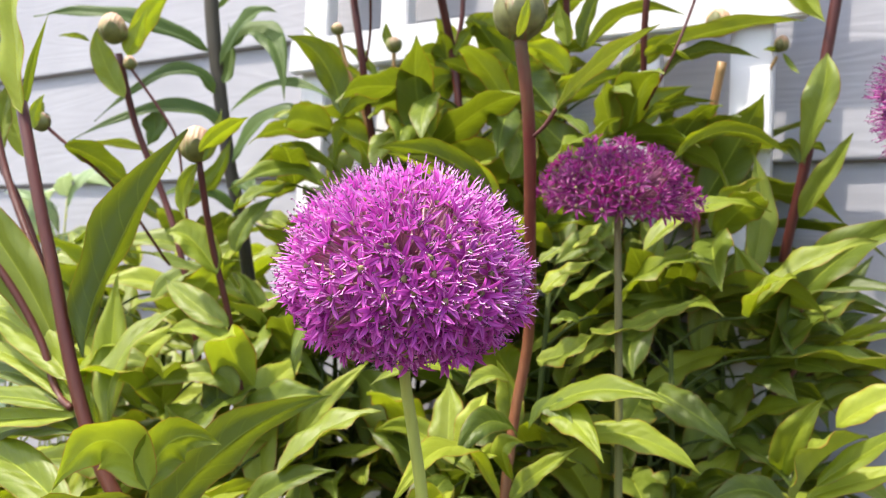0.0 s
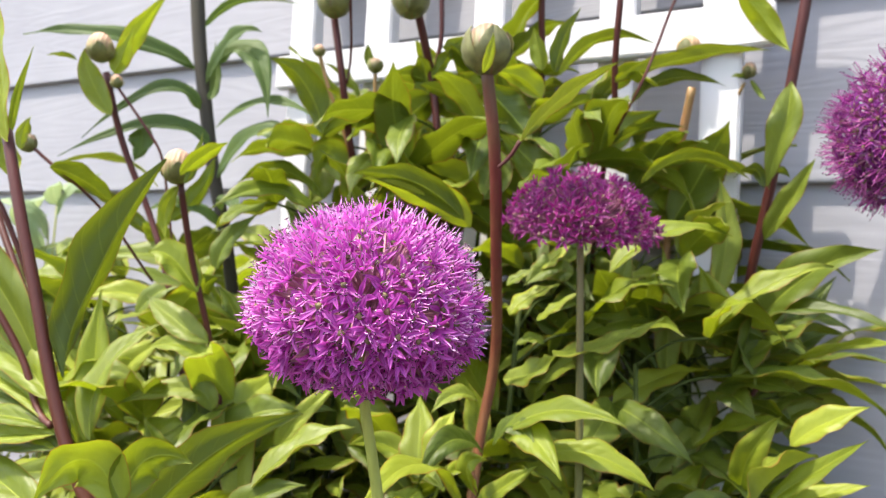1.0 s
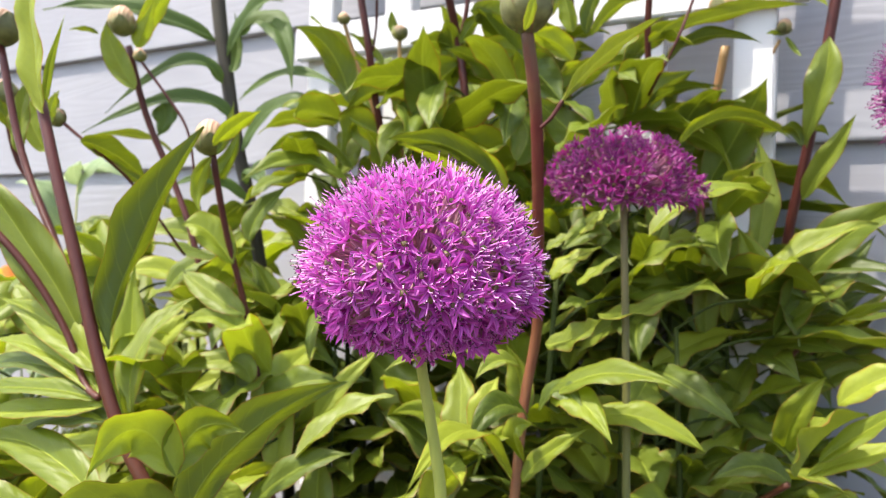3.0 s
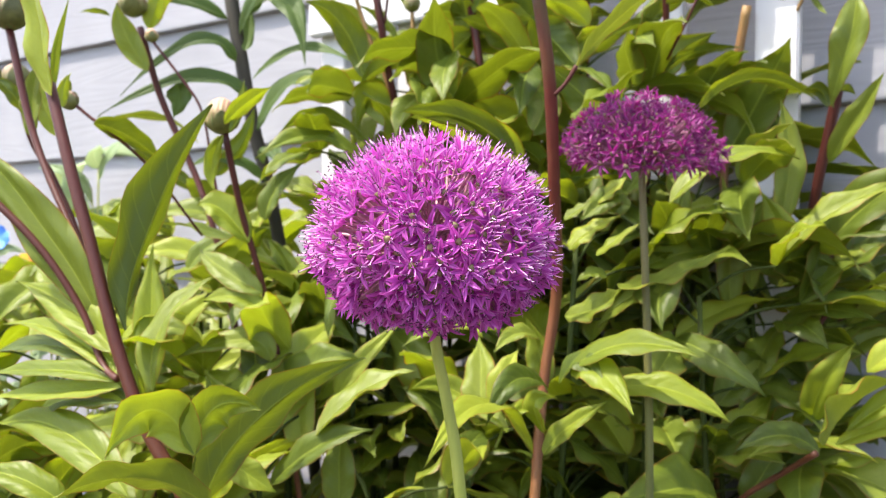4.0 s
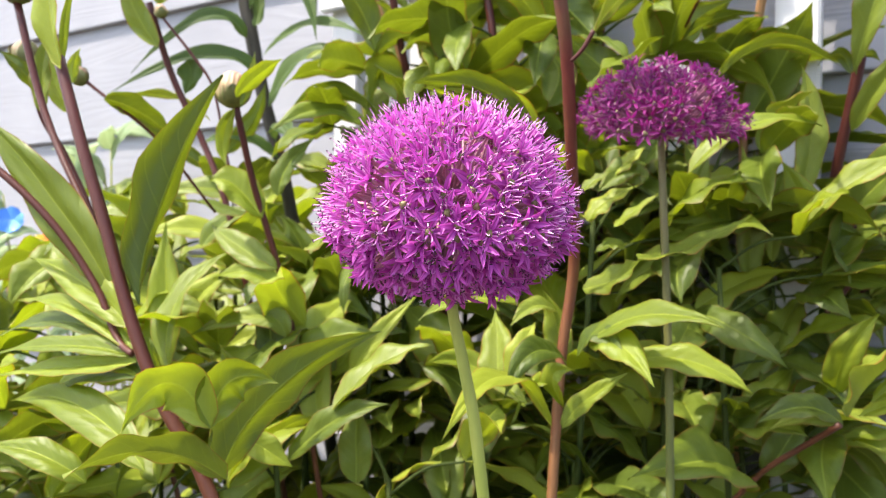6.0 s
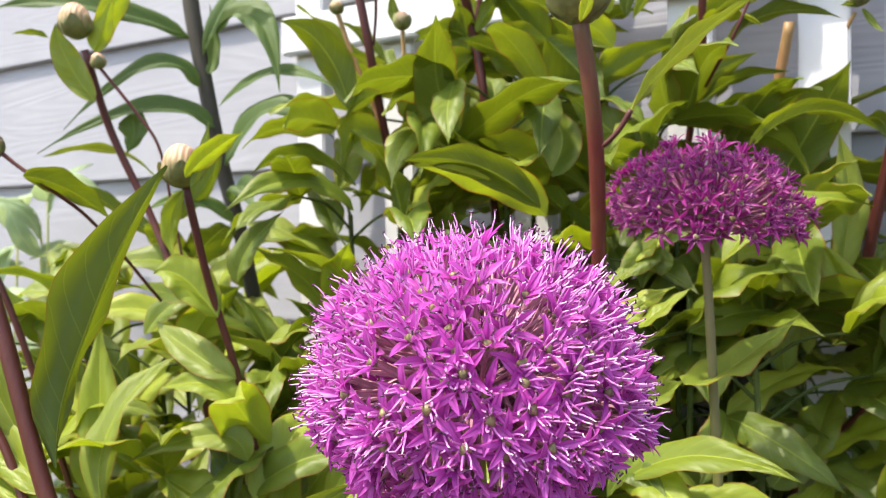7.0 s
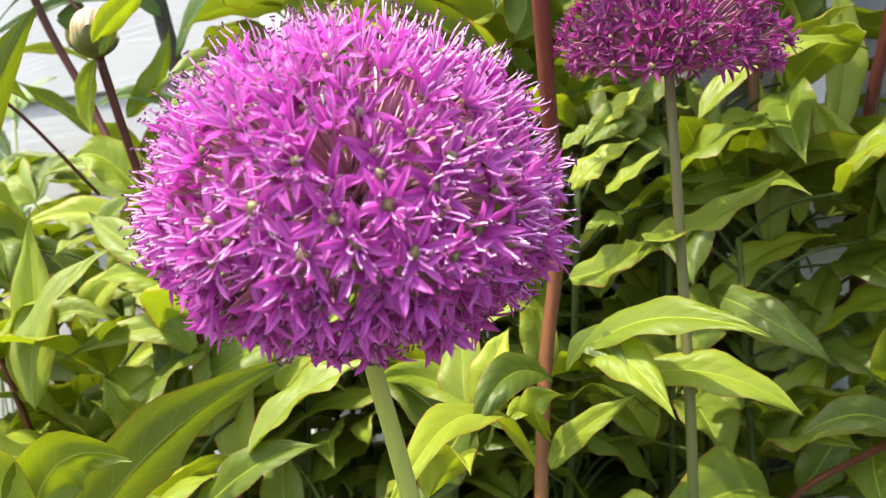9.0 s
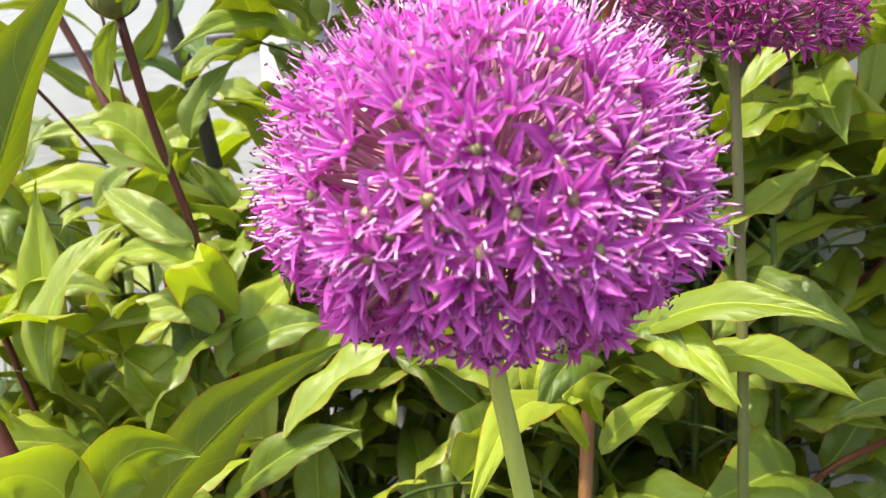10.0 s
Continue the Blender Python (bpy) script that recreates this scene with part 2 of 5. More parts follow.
SIDING = siding_material()
TRELLIS = plain("white_trellis_paint", (0.58, 0.57, 0.565), 0.4, 0.05, 60.0)
SOIL = plain("dark_soil", (0.050, 0.035, 0.024), 0.95, 0.6, 25.0)
FLOWER_YELLOW = plain("yellow_petal", (0.75, 0.48, 0.03), 0.5, 0.25, 120.0)
FLOWER_ORANGE = plain("orange_petal", (0.75, 0.22, 0.03), 0.5, 0.25, 120.0)
FLOWER_BLUE = plain("blue_petal", (0.05, 0.22, 0.70), 0.5, 0.25, 120.0)
LEAF_PALE = leaf_material("pale_leaf", (0.20, 0.28, 0.14), (0.28, 0.37, 0.20), (0.36, 0.45, 0.27), (0.4, 0.48, 0.3), (0.3, 0.35, 0.2), (0.4, 0.5, 0.2), 0.5, 0.35)
PETIOLE = plain("green_petiole", (0.045, 0.062, 0.015), 0.75, 0.4, 80.0)
PETIOLE.node_tree.nodes["Principled BSDF"].inputs["Specular IOR Level"].default_value = 0.12


# ---- building blocks ----
def part(name, bm, mat, parent=None, label="", smooth=True):
    """Links a bmesh as one mesh object, under a thing or a part."""
    me = bpy.data.meshes.new(name)
    bm.to_mesh(me)
    bm.free()
    for m in (mat if isinstance(mat, (list, tuple)) else (mat,)):
        me.materials.append(m)
    if smooth:
        me.polygons.foreach_set("use_smooth", [True] * len(me.polygons))
    ob = new(name, me)
    if parent is not None:
        ob.parent = parent
        ob.matrix_parent_inverse = parent.matrix_basis.inverted()
    if label:
        ob["label"] = label
    return ob


def box(bm, x0, x1, y0, y1, z0, z1, bevel=0.0):
    r = bmesh.ops.create_cube(bm, size=1.0)
    for v in r["verts"]:
        v.co = Vector(((x0 + x1) / 2 + v.co.x * (x1 - x0), (y0 + y1) / 2 + v.co.y * (y1 - y0), (z0 + z1) / 2 + v.co.z * (z1 - z0)))
    if bevel:
        edges = list({e for v in r["verts"] for e in v.link_edges})
        bmesh.ops.bevel(bm, geom=edges, offset=bevel, segments=2, affect='EDGES')


def smooth_path(points, steps=6):
    """A smooth line through the points."""
    p = [Vector(q) for q in points]
    p = [p[0] * 2 - p[1], *p, p[-1] * 2 - p[-2]]
    out = []
    for i in range(1, len(p) - 2):
        a, b, c, d = p[i - 1], p[i], p[i + 1], p[i + 2]
        h = (c - b).length
        m0 = ((b - a).normalized() + (c - b).normalized()).normalized() * h
        m1 = ((c - b).normalized() + (d - c).normalized()).normalized() * h
        for k in range(steps):
            t = k / steps
            out.append(b * (2 * t ** 3 - 3 * t * t + 1) + m0 * (t ** 3 - 2 * t * t + t) + c * (3 * t * t - 2 * t ** 3) + m1 * (t ** 3 - t * t))
    out.append(p[-2])
    return out


def tube(bm, line, r0, r1, sides=8, ridge=0.0, mat=0, cap=True):
    """A tapering tube along a line of points, slightly ribbed."""
    n, rings = len(line), []
    side = None
    for i, c in enumerate(line):
        d = (line[min(i + 1, n - 1)] - line[max(i - 1, 0)]).normalized()
        if side is None:
            side = d.orthogonal().normalized()
        side = (side - d * side.dot(d)).normalized()
        up = d.cross(side)
        r = r0 + (r1 - r0) * i / (n - 1)
        ring = []
        for k in range(sides):
            a = 2 * math.pi * k / sides
            q = r * (1 + ridge * (1 if k % 2 else -1))
            ring.append(bm.verts.new(c + (side * math.cos(a) + up * math.sin(a)) * q))
        rings.append(ring)
    for a, b in zip(rings, rings[1:]):
        for k in range(sides):
            f = bm.faces.new((a[k], a[(k + 1) % sides], b[(k + 1) % sides], b[k]))
            f.material_index = mat
    if cap:
        bm.faces.new(list(reversed(rings[0]))).material_index = mat
        bm.faces.new(rings[-1]).material_index = mat


def thing(name, base, label, category, group=""):
    """An empty at the thing's base, to hold its parts."""
    ob = new(name)
    ob.empty_display_size = 0.05
    ob.matrix_basis = Matrix.Translation(base)
    return tagged(ob, label, category, group)


# ---- ground, wall and trellis ----
bm = bmesh.new()
bmesh.ops.create_grid(bm, x_segments=60, y_segments=60, size=1.0)
for v in bm.verts:
    s = Vector((v.co.x, v.co.y))
    v.co.x, v.co.y = 900 * s.x * abs(s.x) ** 3, 900 * s.y * abs(s.y) ** 3
    near = math.exp(-(v.co.x ** 2 + v.co.y ** 2) / 9)
    v.co.z = 0.03 * near * noise.noise(Vector((v.co.x * 3, v.co.y * 3, 0)))
tagged(part("ground", bm, SOIL), "dark brown garden soil under the plants", "ground", kind="structure")

WALL = Matrix.Translation((0.353, 0.6082, 0)) @ pose(0, 0, 0, 0, 0, -28.5)  # x along the wall, y into it
EXPOSED, LOWEST = 0.158, 1.112 - 0.158 * 7
bm = bmesh.new()
box(bm, -4.2, 2.6, 0.024, 0.20, -0.1, 2.75)
wall = part("wall_1", bm, SIDING, smooth=False)
wall.matrix_basis = WALL
tagged(wall, "house wall of light grey painted lap siding boards", "wall", kind="structure")


def siding_board(length):
    """One lap board: a wedge with a rounded lower lip."""
    b = bmesh.new()
    section = [(0.0115, 0.0), (0.0022, 0.0), (0.0006, 0.0006), (0.0, 0.0024), (0.0012, 0.02), (0.0105, EXPOSED + 0.022), (0.0165, EXPOSED + 0.022)]
    rings = [[b.verts.new((x, y, z)) for y, z in section] for x in (0.0, length)]
    for i in range(len(section)):
        j = (i + 1) % len(section)
        b.faces.new((rings[0][i], rings[0][j], rings[1][j], rings[1][i]))
    b.faces.new(rings[0])
    b.faces.new(list(reversed(rings[1])))
    bmesh.ops.recalc_face_normals(b, faces=b.faces)
    return b


board = part("board", siding_board(6.78), SIDING, wall, smooth=False)
board.matrix_parent_inverse = Matrix()
board.matrix_basis = Matrix.Translation((-4.19, 0.0, LOWEST))
for k in range(1, 17):
    ob = board.copy()
    scene.collection.objects.link(ob)
    ob.matrix_basis = Matrix.Translation((-4.19, 0.0, LOWEST + EXPOSED * k))

trellis = new("trellis")
trellis.matrix_basis = WALL @ Matrix.Translation((-0.3, -0.03, 0.0))
tagged(trellis, "white painted wooden garden trellis fixed to the grey siding", "trellis")


def slat(name, x0, x1, y0, y1, z0, z1):
    b = bmesh.new()
    box(b, x0, x1, y0, y1, z0, z1, 0.0016)
    ob = part(name, b, TRELLIS, trellis, smooth=False)
    ob.matrix_parent_inverse = Matrix()
    ob.matrix_basis = Matrix.Translation((0.3, 0.03, 0.0))
    return ob


for s in (-0.534, -0.438, -0.315, -0.194, -0.108):
    slat("upright", s - 0.0155, s + 0.0155, -0.060, -0.042, 0.05, 1.75)
for z in (1.068, 1.200, 0.60, 0.30, 1.5):
    slat("crossbar", -0.556, -0.068, -0.073, -0.0605, z - 0.017, z + 0.017)
for s in (-0.534, -0.108):
    for z in (0.3, 1.200):
        slat("spacer", s - 0.012, s + 0.012, -0.0415, 0.004, z - 0.012, z + 0.012)


vent = new("wall_vent")
vent.matrix_basis = WALL @ Matrix.Translation((-0.088, -0.010, 0.645))
tagged(vent, "small white wall vent with a dark opening in the grey siding", "vent")
VENT_DARK = plain("vent_inside", (0.025, 0.022, 0.022), 0.8, 0.4, 90.0)
for piece, x0, x1, z0, z1 in (("jamb", -0.030, -0.009, -0.045, 0.040), ("jamb", 0.011, 0.027, -0.045, 0.040), ("sill", -0.009, 0.011, -0.033, -0.016), ("head", -0.009, 0.011, 0.022, 0.040)):
    bm = bmesh.new()
    box(bm, x0, x1, -0.014, 0.010, z0, z1, 0.0015)
    ob = part(piece, bm, TRELLIS, vent, smooth=False)
    ob.matrix_parent_inverse = Matrix()
bm = bmesh.new()
box(bm, -0.009, 0.011, -0.001, 0.010, -0.016, 0.022)
ob = part("opening", bm, VENT_DARK, vent, "dark vent opening", smooth=False)
ob.matrix_parent_inverse = Matrix()


# ---- plants: shared makers ----
def blade(name, base, tip, width, bow, face, fold=0.25, wave=0.0, curl=0.0, mat=None, parent=None, rows=12, widest=0.42, label="", twist=0.0, mid=None):
    """One leaf from base to tip. bow: rise of the midrib over its chord, as a share of its length, or mid: a point that the midrib passes;
    face: the way the upper side looks; fold: how far the halves rise from the rib; wave: ripple of the margins; curl: how far the tip rolls under;
    twist: degrees of turn along it."""
    base, tip = Vector(base), Vector(tip)
    length = (tip - base).length
    d = (tip - base).normalized()
    up = Vector(face)
    up = (up - d * up.dot(d)).normalized()
    bend = Vector(mid) * 2 - (base + tip) / 2 if mid else (base + tip) / 2 + up * (bow * length * 2)
    b = bmesh.new()
    uvs = b.loops.layers.uv.new("UVMap")
    grid = []
    droop = 0.6 + 1.4 * abs(math.sin(base.x * 410 + tip.z * 230))
    seed = base.x * 91 + base.y * 57 + base.z * 33
    cols = (-1.0, -0.84, -0.6, -0.32, -0.06, 0.06, 0.32, 0.6, 0.84, 1.0)
    for i in range(rows + 1):
        s = i / rows
        q = s ** (math.log(0.5) / math.log(widest))
        w = width / 2 * max(math.sin(math.pi * q), 0.0) ** (0.75 + 0.5 * s * s) + width * 0.018 * (1 - s)
        w *= 1 + 0.05 * noise.noise(Vector((s * 5, seed, 0)))
        along = ((bend - base) * (1 - s) + (tip - bend) * s).normalized()
        n = (up - along * up.dot(along)).normalized()
        a = radians(twist * (s - 0.3))
        n2 = n * math.cos(a) + along.cross(n) * math.sin(a)
        side = along.cross(n2).normalized()
        spine = base * (1 - s) ** 2 + bend * 2 * s * (1 - s) + tip * s * s - n * (curl * length * max(0, s - 0.6) ** 2 * 3)
        spine = spine + side * (0.02 * length * noise.noise(Vector((s * 2.2, seed, 4))))
        row = []
        for c in cols:
            ripple = wave * width * abs(c) ** 2 * math.sin(s * 17 + seed + (2.2 if c > 0 else 0)) * (s * (1 - s) * 4)
            lift = fold * w * (abs(c) - 0.25 * c * c) - fold * w * 0.12 * (1 if abs(c) < 0.1 else 0)
            lift += w * (0.07 * math.sin(math.pi * abs(c)) - 0.10 * droop * abs(c) ** 3)
            lift += width * 0.075 * noise.noise(Vector((c * 1.7 + seed, s * 6.0, seed * 0.7))) * min(1, abs(c) * 2)
            row.append((b.verts.new(spine + side * (w * c) + n2 * (lift + ripple)), (c + 1) / 2, s))
        grid.append(row)
    for a, z in zip(grid, grid[1:]):
        for k in range(len(cols) - 1):
            four = (a[k], a[k + 1], z[k + 1], z[k])
            f = b.faces.new([v for v, _, _ in four])
            for loop, (_, x, y) in zip(f.loops, four):
                loop[uvs].uv = (x, y)
    return part(name, b, mat or LEAF, parent, label)


def stalk(plant, radius, *points, mat=None, end=None, name="stem", sides=10):
    b = bmesh.new()
    tube(b, smooth_path(points), radius, radius * 0.8 if end is None else end, sides, 0.03)
    return part(name, b, mat or STEM_RED, plant)


def leaf(plant, base, tip, width, bow=0.1, face=(0, -0.6, 0.8), fold=0.42, wave=0.08, curl=0.0, twist=0.0, young=False, lily=False, mid=None, widest=0.42):
    return blade("leaf", base, tip, width, bow, face, fold * 1.25, wave, curl, LILY if lily else (LEAF_YOUNG if young else LEAF), plant, 16, 0.36 if lily else widest, twist=twist, mid=mid)


def bud(plant, centre, radius, axis=(0, 0, 1), blush=False, sepals=3, seed=0):
    """A peony bud: a ball of overlapping petals held by green sepals."""
    rnd = random.Random(seed)
    c, a = Vector(centre), Vector(axis).normalized()
    turn = a.to_track_quat('Z', 'Y').to_matrix()
    b = bmesh.new()
    bmesh.ops.create_uvsphere(b, u_segments=20, v_segments=14, radius=1.0)
    for v in b.verts:
        p = v.co.copy()
        ang = math.atan2(p.y, p.x)
        swirl = 1 + 0.06 * math.sin(ang * 3 + p.z * 4 + seed) * (1 - abs(p.z)) + 0.05 * noise.noise(p * 2.5 + Vector((seed, 0, 0)))
        v.co = c + turn @ Vector((p.x * swirl * 0.92, p.y * swirl * 0.92, (p.z * 1.02 + 0.10 * max(0, p.z) ** 3) if blush else (p.z * 1.0 + 0.05 * p.z ** 3))) * radius
    ball = part("bud", b, BUD_BLUSH if blush else BUD_PINK, plant)
    for k in range(sepals):
        ang = 2 * math.pi * k / sepals + 0.4 + rnd.uniform(-0.2, 0.2)
        b = bmesh.new()
        g = []
        reach = rnd.uniform(1.7, 2.15) if blush else rnd.uniform(2.0, 2.6)
        for i in range(9):
            s = i / 8
            th = math.pi - s * reach
            half = (0.62 if blush else 0.78) * math.sin(math.pi * (0.12 + 0.86 * s)) ** 0.8
            row = []
            for j in range(7):
                ph = ang + (j / 3 - 1) * half / max(0.45, math.sin(th))
                rr = radius * (0.97 + 0.012 * abs(j - 3) + 0.04 * math.sin(j * 2.1 + k) * s + 0.06 * s + 0.05 * max(0, s - 0.75) * 4)
                row.append(b.verts.new(c + turn @ Vector((math.sin(th) * math.cos(ph), math.sin(th) * math.sin(ph), math.cos(th))) * rr))
            g.append(row)
        for p, q in zip(g, g[1:]):
            for j in range(6):
                b.faces.new((p[j], p[j + 1], q[j + 1], q[j]))
        sp = part("sepal", b, BUD_GREEN, ball)
    return ball


def floret_mesh(name, rnd, tepal, filament, tip_mat, pedicel, length, spread, size, stamen_len=0.0074, shrivel=0.0):
    """One star of an allium head, its stalk towards -z: six narrow keeled tepals, thin bent stamens with small anthers, a lobed ovary."""
    b = bmesh.new()
    uvs = b.loops.layers.uv.new("UVMap")
    tube(b, [Vector((0, 0, -length)), Vector((0.0006, 0.0004, -length / 2)), Vector((0, 0, 0))], 0.0005, 0.0006, 5, 0, 4, False)
    for k in range(6):
        a = math.pi / 3 * k + rnd.uniform(-0.16, 0.16)
        out, side = Vector((math.cos(a), math.sin(a), 0)), Vector((-math.sin(a), math.cos(a), 0))
        tilt = spread + rnd.uniform(-0.22, 0.22)
        long = size * rnd.uniform(0.86, 1.1)
        bend, lean, roll = rnd.uniform(0.25, 0.75), rnd.uniform(-0.12, 0.12), rnd.uniform(-0.5, 0.5)
        rows, pos = [], out * 0.0007
        for i in range(7):
            s = i / 6
            el = tilt - s * bend - shrivel * s * rnd.uniform(0.2, 1.6)
            if i:
                pos = pos + (out * math.cos(el) + Vector((0, 0, 1)) * math.sin(el) + side * lean * s).normalized() * (long / 6)
            w = size * (0.132 - 0.04 * shrivel) * math.sin(math.pi * (0.14 + 0.85 * s)) ** 0.8
            up = Vector((0, 0, 1)) * math.cos(el) - out * math.sin(el)
            across = (side * math.cos(roll * s) + up * math.sin(roll * s)).normalized()
            rows.append([(b.verts.new(pos + across * w * c + up * w * 0.55 * abs(c) ** 1.4), (c + 1) / 2, s) for c in (-1, -0.5, 0, 0.5, 1)])
        for p, q in zip(rows, rows[1:]):
            for j in range(4):
                four = (p[j], p[j + 1], q[j + 1], q[j])
                f = b.faces.new([v for v, _, _ in four])
                f.smooth = True
                for loop, (_, x, y) in zip(f.loops, four):
                    loop[uvs].uv = (x, y)
    for k in range(6):
        a = math.pi / 3 * (k + 0.5) + rnd.uniform(-0.25, 0.25)
        out = Vector((math.cos(a), math.sin(a), 0))
        lean, rise = rnd.uniform(0.18, 0.55), stamen_len * rnd.uniform(0.7, 1.08)
        sway = Vector((rnd.uniform(-1, 1), rnd.uniform(-1, 1), 0)) * stamen_len * 0.13
        low = out * (0.0008 + rise * lean * 0.55) + Vector((0, 0, rise * 0.42)) + sway * 0.4
        knee = out * (0.0006 + rise * lean * 0.9) + Vector((0, 0, rise * 0.75)) + sway
        tip = out * (rise * lean * rnd.uniform(0.8, 1.3)) + Vector((0, 0, rise)) + sway * 1.6
        tube(b, [out * 0.0007, low, knee], 0.00034, 0.00022, 4, 0, 1, False)
        tube(b, [knee, (knee + tip) / 2 + sway * 0.15, tip], 0.00022, 0.00013, 4, 0, 2, False)
        d = Vector((rnd.uniform(-1, 1), rnd.uniform(-1, 1), rnd.uniform(-0.3, 0.8))).normalized() * rnd.uniform(0.0004, 0.0007)
        tube(b, [tip - d, tip, tip + d], 0.00019, 0.00024, 5, 0, 3)
    r = bmesh.ops.create_icosphere(b, subdivisions=2, radius=0.00135)
    for v in r["verts"]:
        lobe = 1 + 0.2 * math.cos(3 * math.atan2(v.co.y, v.co.x))
        v.co.x, v.co.y, v.co.z = v.co.x * lobe, v.co.y * lobe, v.co.z * 0.95 + 0.0009
        for f in v.link_faces:
            f.material_index = 5
            f.smooth = True
    me = bpy.data.meshes.new(name)
    b.to_mesh(me)
    b.free()
    for m in (tepal, filament, tip_mat, ANTHER, pedicel, OVARY):
        me.materials.append(m)
    return me


def allium(name_label, centre, axis, stem_points, stem_radius, count, wide, high, down, meshes, stem_mat, seed, rough=0.04, under=0.87, gap=1.0, group="alliums"):
    """A globe of florets on a leafless stalk. wide, high: radii of the globe at the stars; down: how far round it the florets reach, in degrees;
    meshes: florets for the top, the sides and the underside; under: how deep the lower half is against the upper one;
    gap: where the florets thin out, the lower the more."""
    rnd = random.Random(seed)
    c, a = Vector(centre), Vector(axis).normalized()
    plant = thing("allium", (*Vector(stem_points[-1]).xy, 0.0), name_label, "allium", group)
    b = bmesh.new()
    tube(b, smooth_path(stem_points, 8), stem_radius, stem_radius * 1.25, 14, 0.015)
    part("stem", b, stem_mat, plant)
    b = bmesh.new()
    bmesh.ops.create_icosphere(b, subdivisions=2, radius=0.0055)
    for v in b.verts:
        v.co = c + v.co
    part("receptacle", b, stem_mat, plant)
    turn = a.to_track_quat('Z', 'Y').to_matrix()
    low = math.cos(radians(down))
    spots = []
    for i in range(count):
        z = 1 - (1 - low) * ((i + 0.5) / count) ** 0.90
        ph = i * 2.399963 + rnd.uniform(-0.10, 0.10)
        z = max(-1, min(1, z + rnd.uniform(-0.018, 0.018)))
        r = math.sqrt(max(0, 1 - z * z))
        d = Vector((r * math.cos(ph), r * math.sin(ph), z))
        if noise.noise(d * 3.4 + Vector((0, seed, 0))) > gap:
            continue
        k = 1 + rnd.uniform(-rough, rough) + rough * 0.9 * noise.noise(d * 3.1 + Vector((seed, 0, 0)))
        narrow = 1 - 0.22 * max(0, -d.z - 0.15)
        p = turn @ Vector((d.x * wide * k * narrow, d.y * wide * k * narrow, d.z * high * k * (under if d.z < 0 else 1.0)))
        aim = (p.normalized() + Vector((rnd.uniform(-1, 1), rnd.uniform(-1, 1), rnd.uniform(-1, 1))) * 0.17)
        if d.z < -0.25:
            aim = aim + turn @ Vector((0, 0, -0.35))
        q = aim.to_track_quat('Z', 'Y').to_matrix().to_4x4() @ Matrix.Rotation(rnd.uniform(0, 6.3), 4, 'Z')
        spots.append((Matrix.Translation(c + p) @ q @ Matrix.Scale(rnd.uniform(0.9, 1.08), 4), rnd.choice(meshes[0] if d.z > 0.5 else meshes[1] if d.z > -0.15 else meshes[2])))
    # the nearest three hundred stars are pieces of their own, the rest at the back are joined
    spots.sort(key=lambda s: s[0].translation.y)
    for m, mesh in spots[:300]:
        ob = new("floret", mesh)
        ob.parent = plant
        ob.matrix_parent_inverse = plant.matrix_basis.inverted()
        ob.matrix_basis = m
    if len(spots) > 300:
        b = bmesh.new()
        for m, mesh in spots[300:]:
            old = set(b.verts)
            b.from_mesh(mesh)
            bmesh.ops.transform(b, matrix=m, verts=[v for v in b.verts if v not in old])
        back = part("flower_mass", b, spots[0][1].materials[0], plant)
        for mat in list(spots[0][1].materials)[1:]:
            back.data.materials.append(mat)
        tagged(back, kind="stuff")
    return plant


rnd = random.Random(5)
STARS = [floret_mesh("floret", rnd, TEPAL, FILAMENT, FILAMENT_TIP, PEDICEL, 0.036, sp, 0.0079, 0.0084) for sp in (0.25, 0.4, 0.55, 0.7, 0.85, 1.0, 1.1, 0.5, 0.65)]
TOP_STARS = [floret_mesh("floret", rnd, TEPAL, FILAMENT, FILAMENT_TIP, PEDICEL, 0.036, sp, 0.0082, 0.0096) for sp in (0.6, 0.8, 0.95, 1.1, 1.2)]
LOW_STARS = [floret_mesh("floret", rnd, TEPAL, FILAMENT, FILAMENT, PEDICEL, 0.036, sp, 0.0084, sl) for sp, sl in ((0.6, 0.0060), (0.9, 0.0056), (1.15, 0.0050), (1.3, 0.0046))]
OLD_STARS = [floret_mesh("old_floret", rnd, TEPAL_DARK, FILAMENT_DARK, FILAMENT_DARK, PEDICEL_DARK, 0.034, sp, 0.0074, 0.0058, 0.45) for sp in (0.9, 1.15, 1.3, 1.4)]
SIDE_STARS = [floret_mesh("lilac_floret", rnd, TEPAL_MID, FILAMENT_DARK, FILAMENT_DARK, PEDICEL_DARK, 0.036, sp, 0.0075, 0.0095) for sp in (0.1, 0.35, 0.6)]


# ---- the plants in their places ----
peony_left = thing("peony", (-0.15, 0.40, 0), "peony with a thick red stem and broad glossy green leaves", "peony", "peonies")
stalk(peony_left, 0.0029, (-0.2120, 0.3955, 0.9259), (-0.1950, 0.3832, 0.8820), (-0.1816, 0.3759, 0.8459), (-0.1626, 0.3673, 0.7898), (-0.1483, 0.3622, 0.7590), (-0.1304, 0.3573, 0.7317), (0.0012, 0.3213, 0.3658), (0.0371, 0.3114, 0.0000), end=0.0036)
stalk(peony_left, 0.0020, (-0.2737, 0.3949, 0.8915), (-0.2358, 0.3909, 0.8640), (-0.2112, 0.3884, 0.8399), (-0.1892, 0.3846, 0.8092), (-0.1754, 0.3766, 0.7853), (-0.1654, 0.3689, 0.7809))
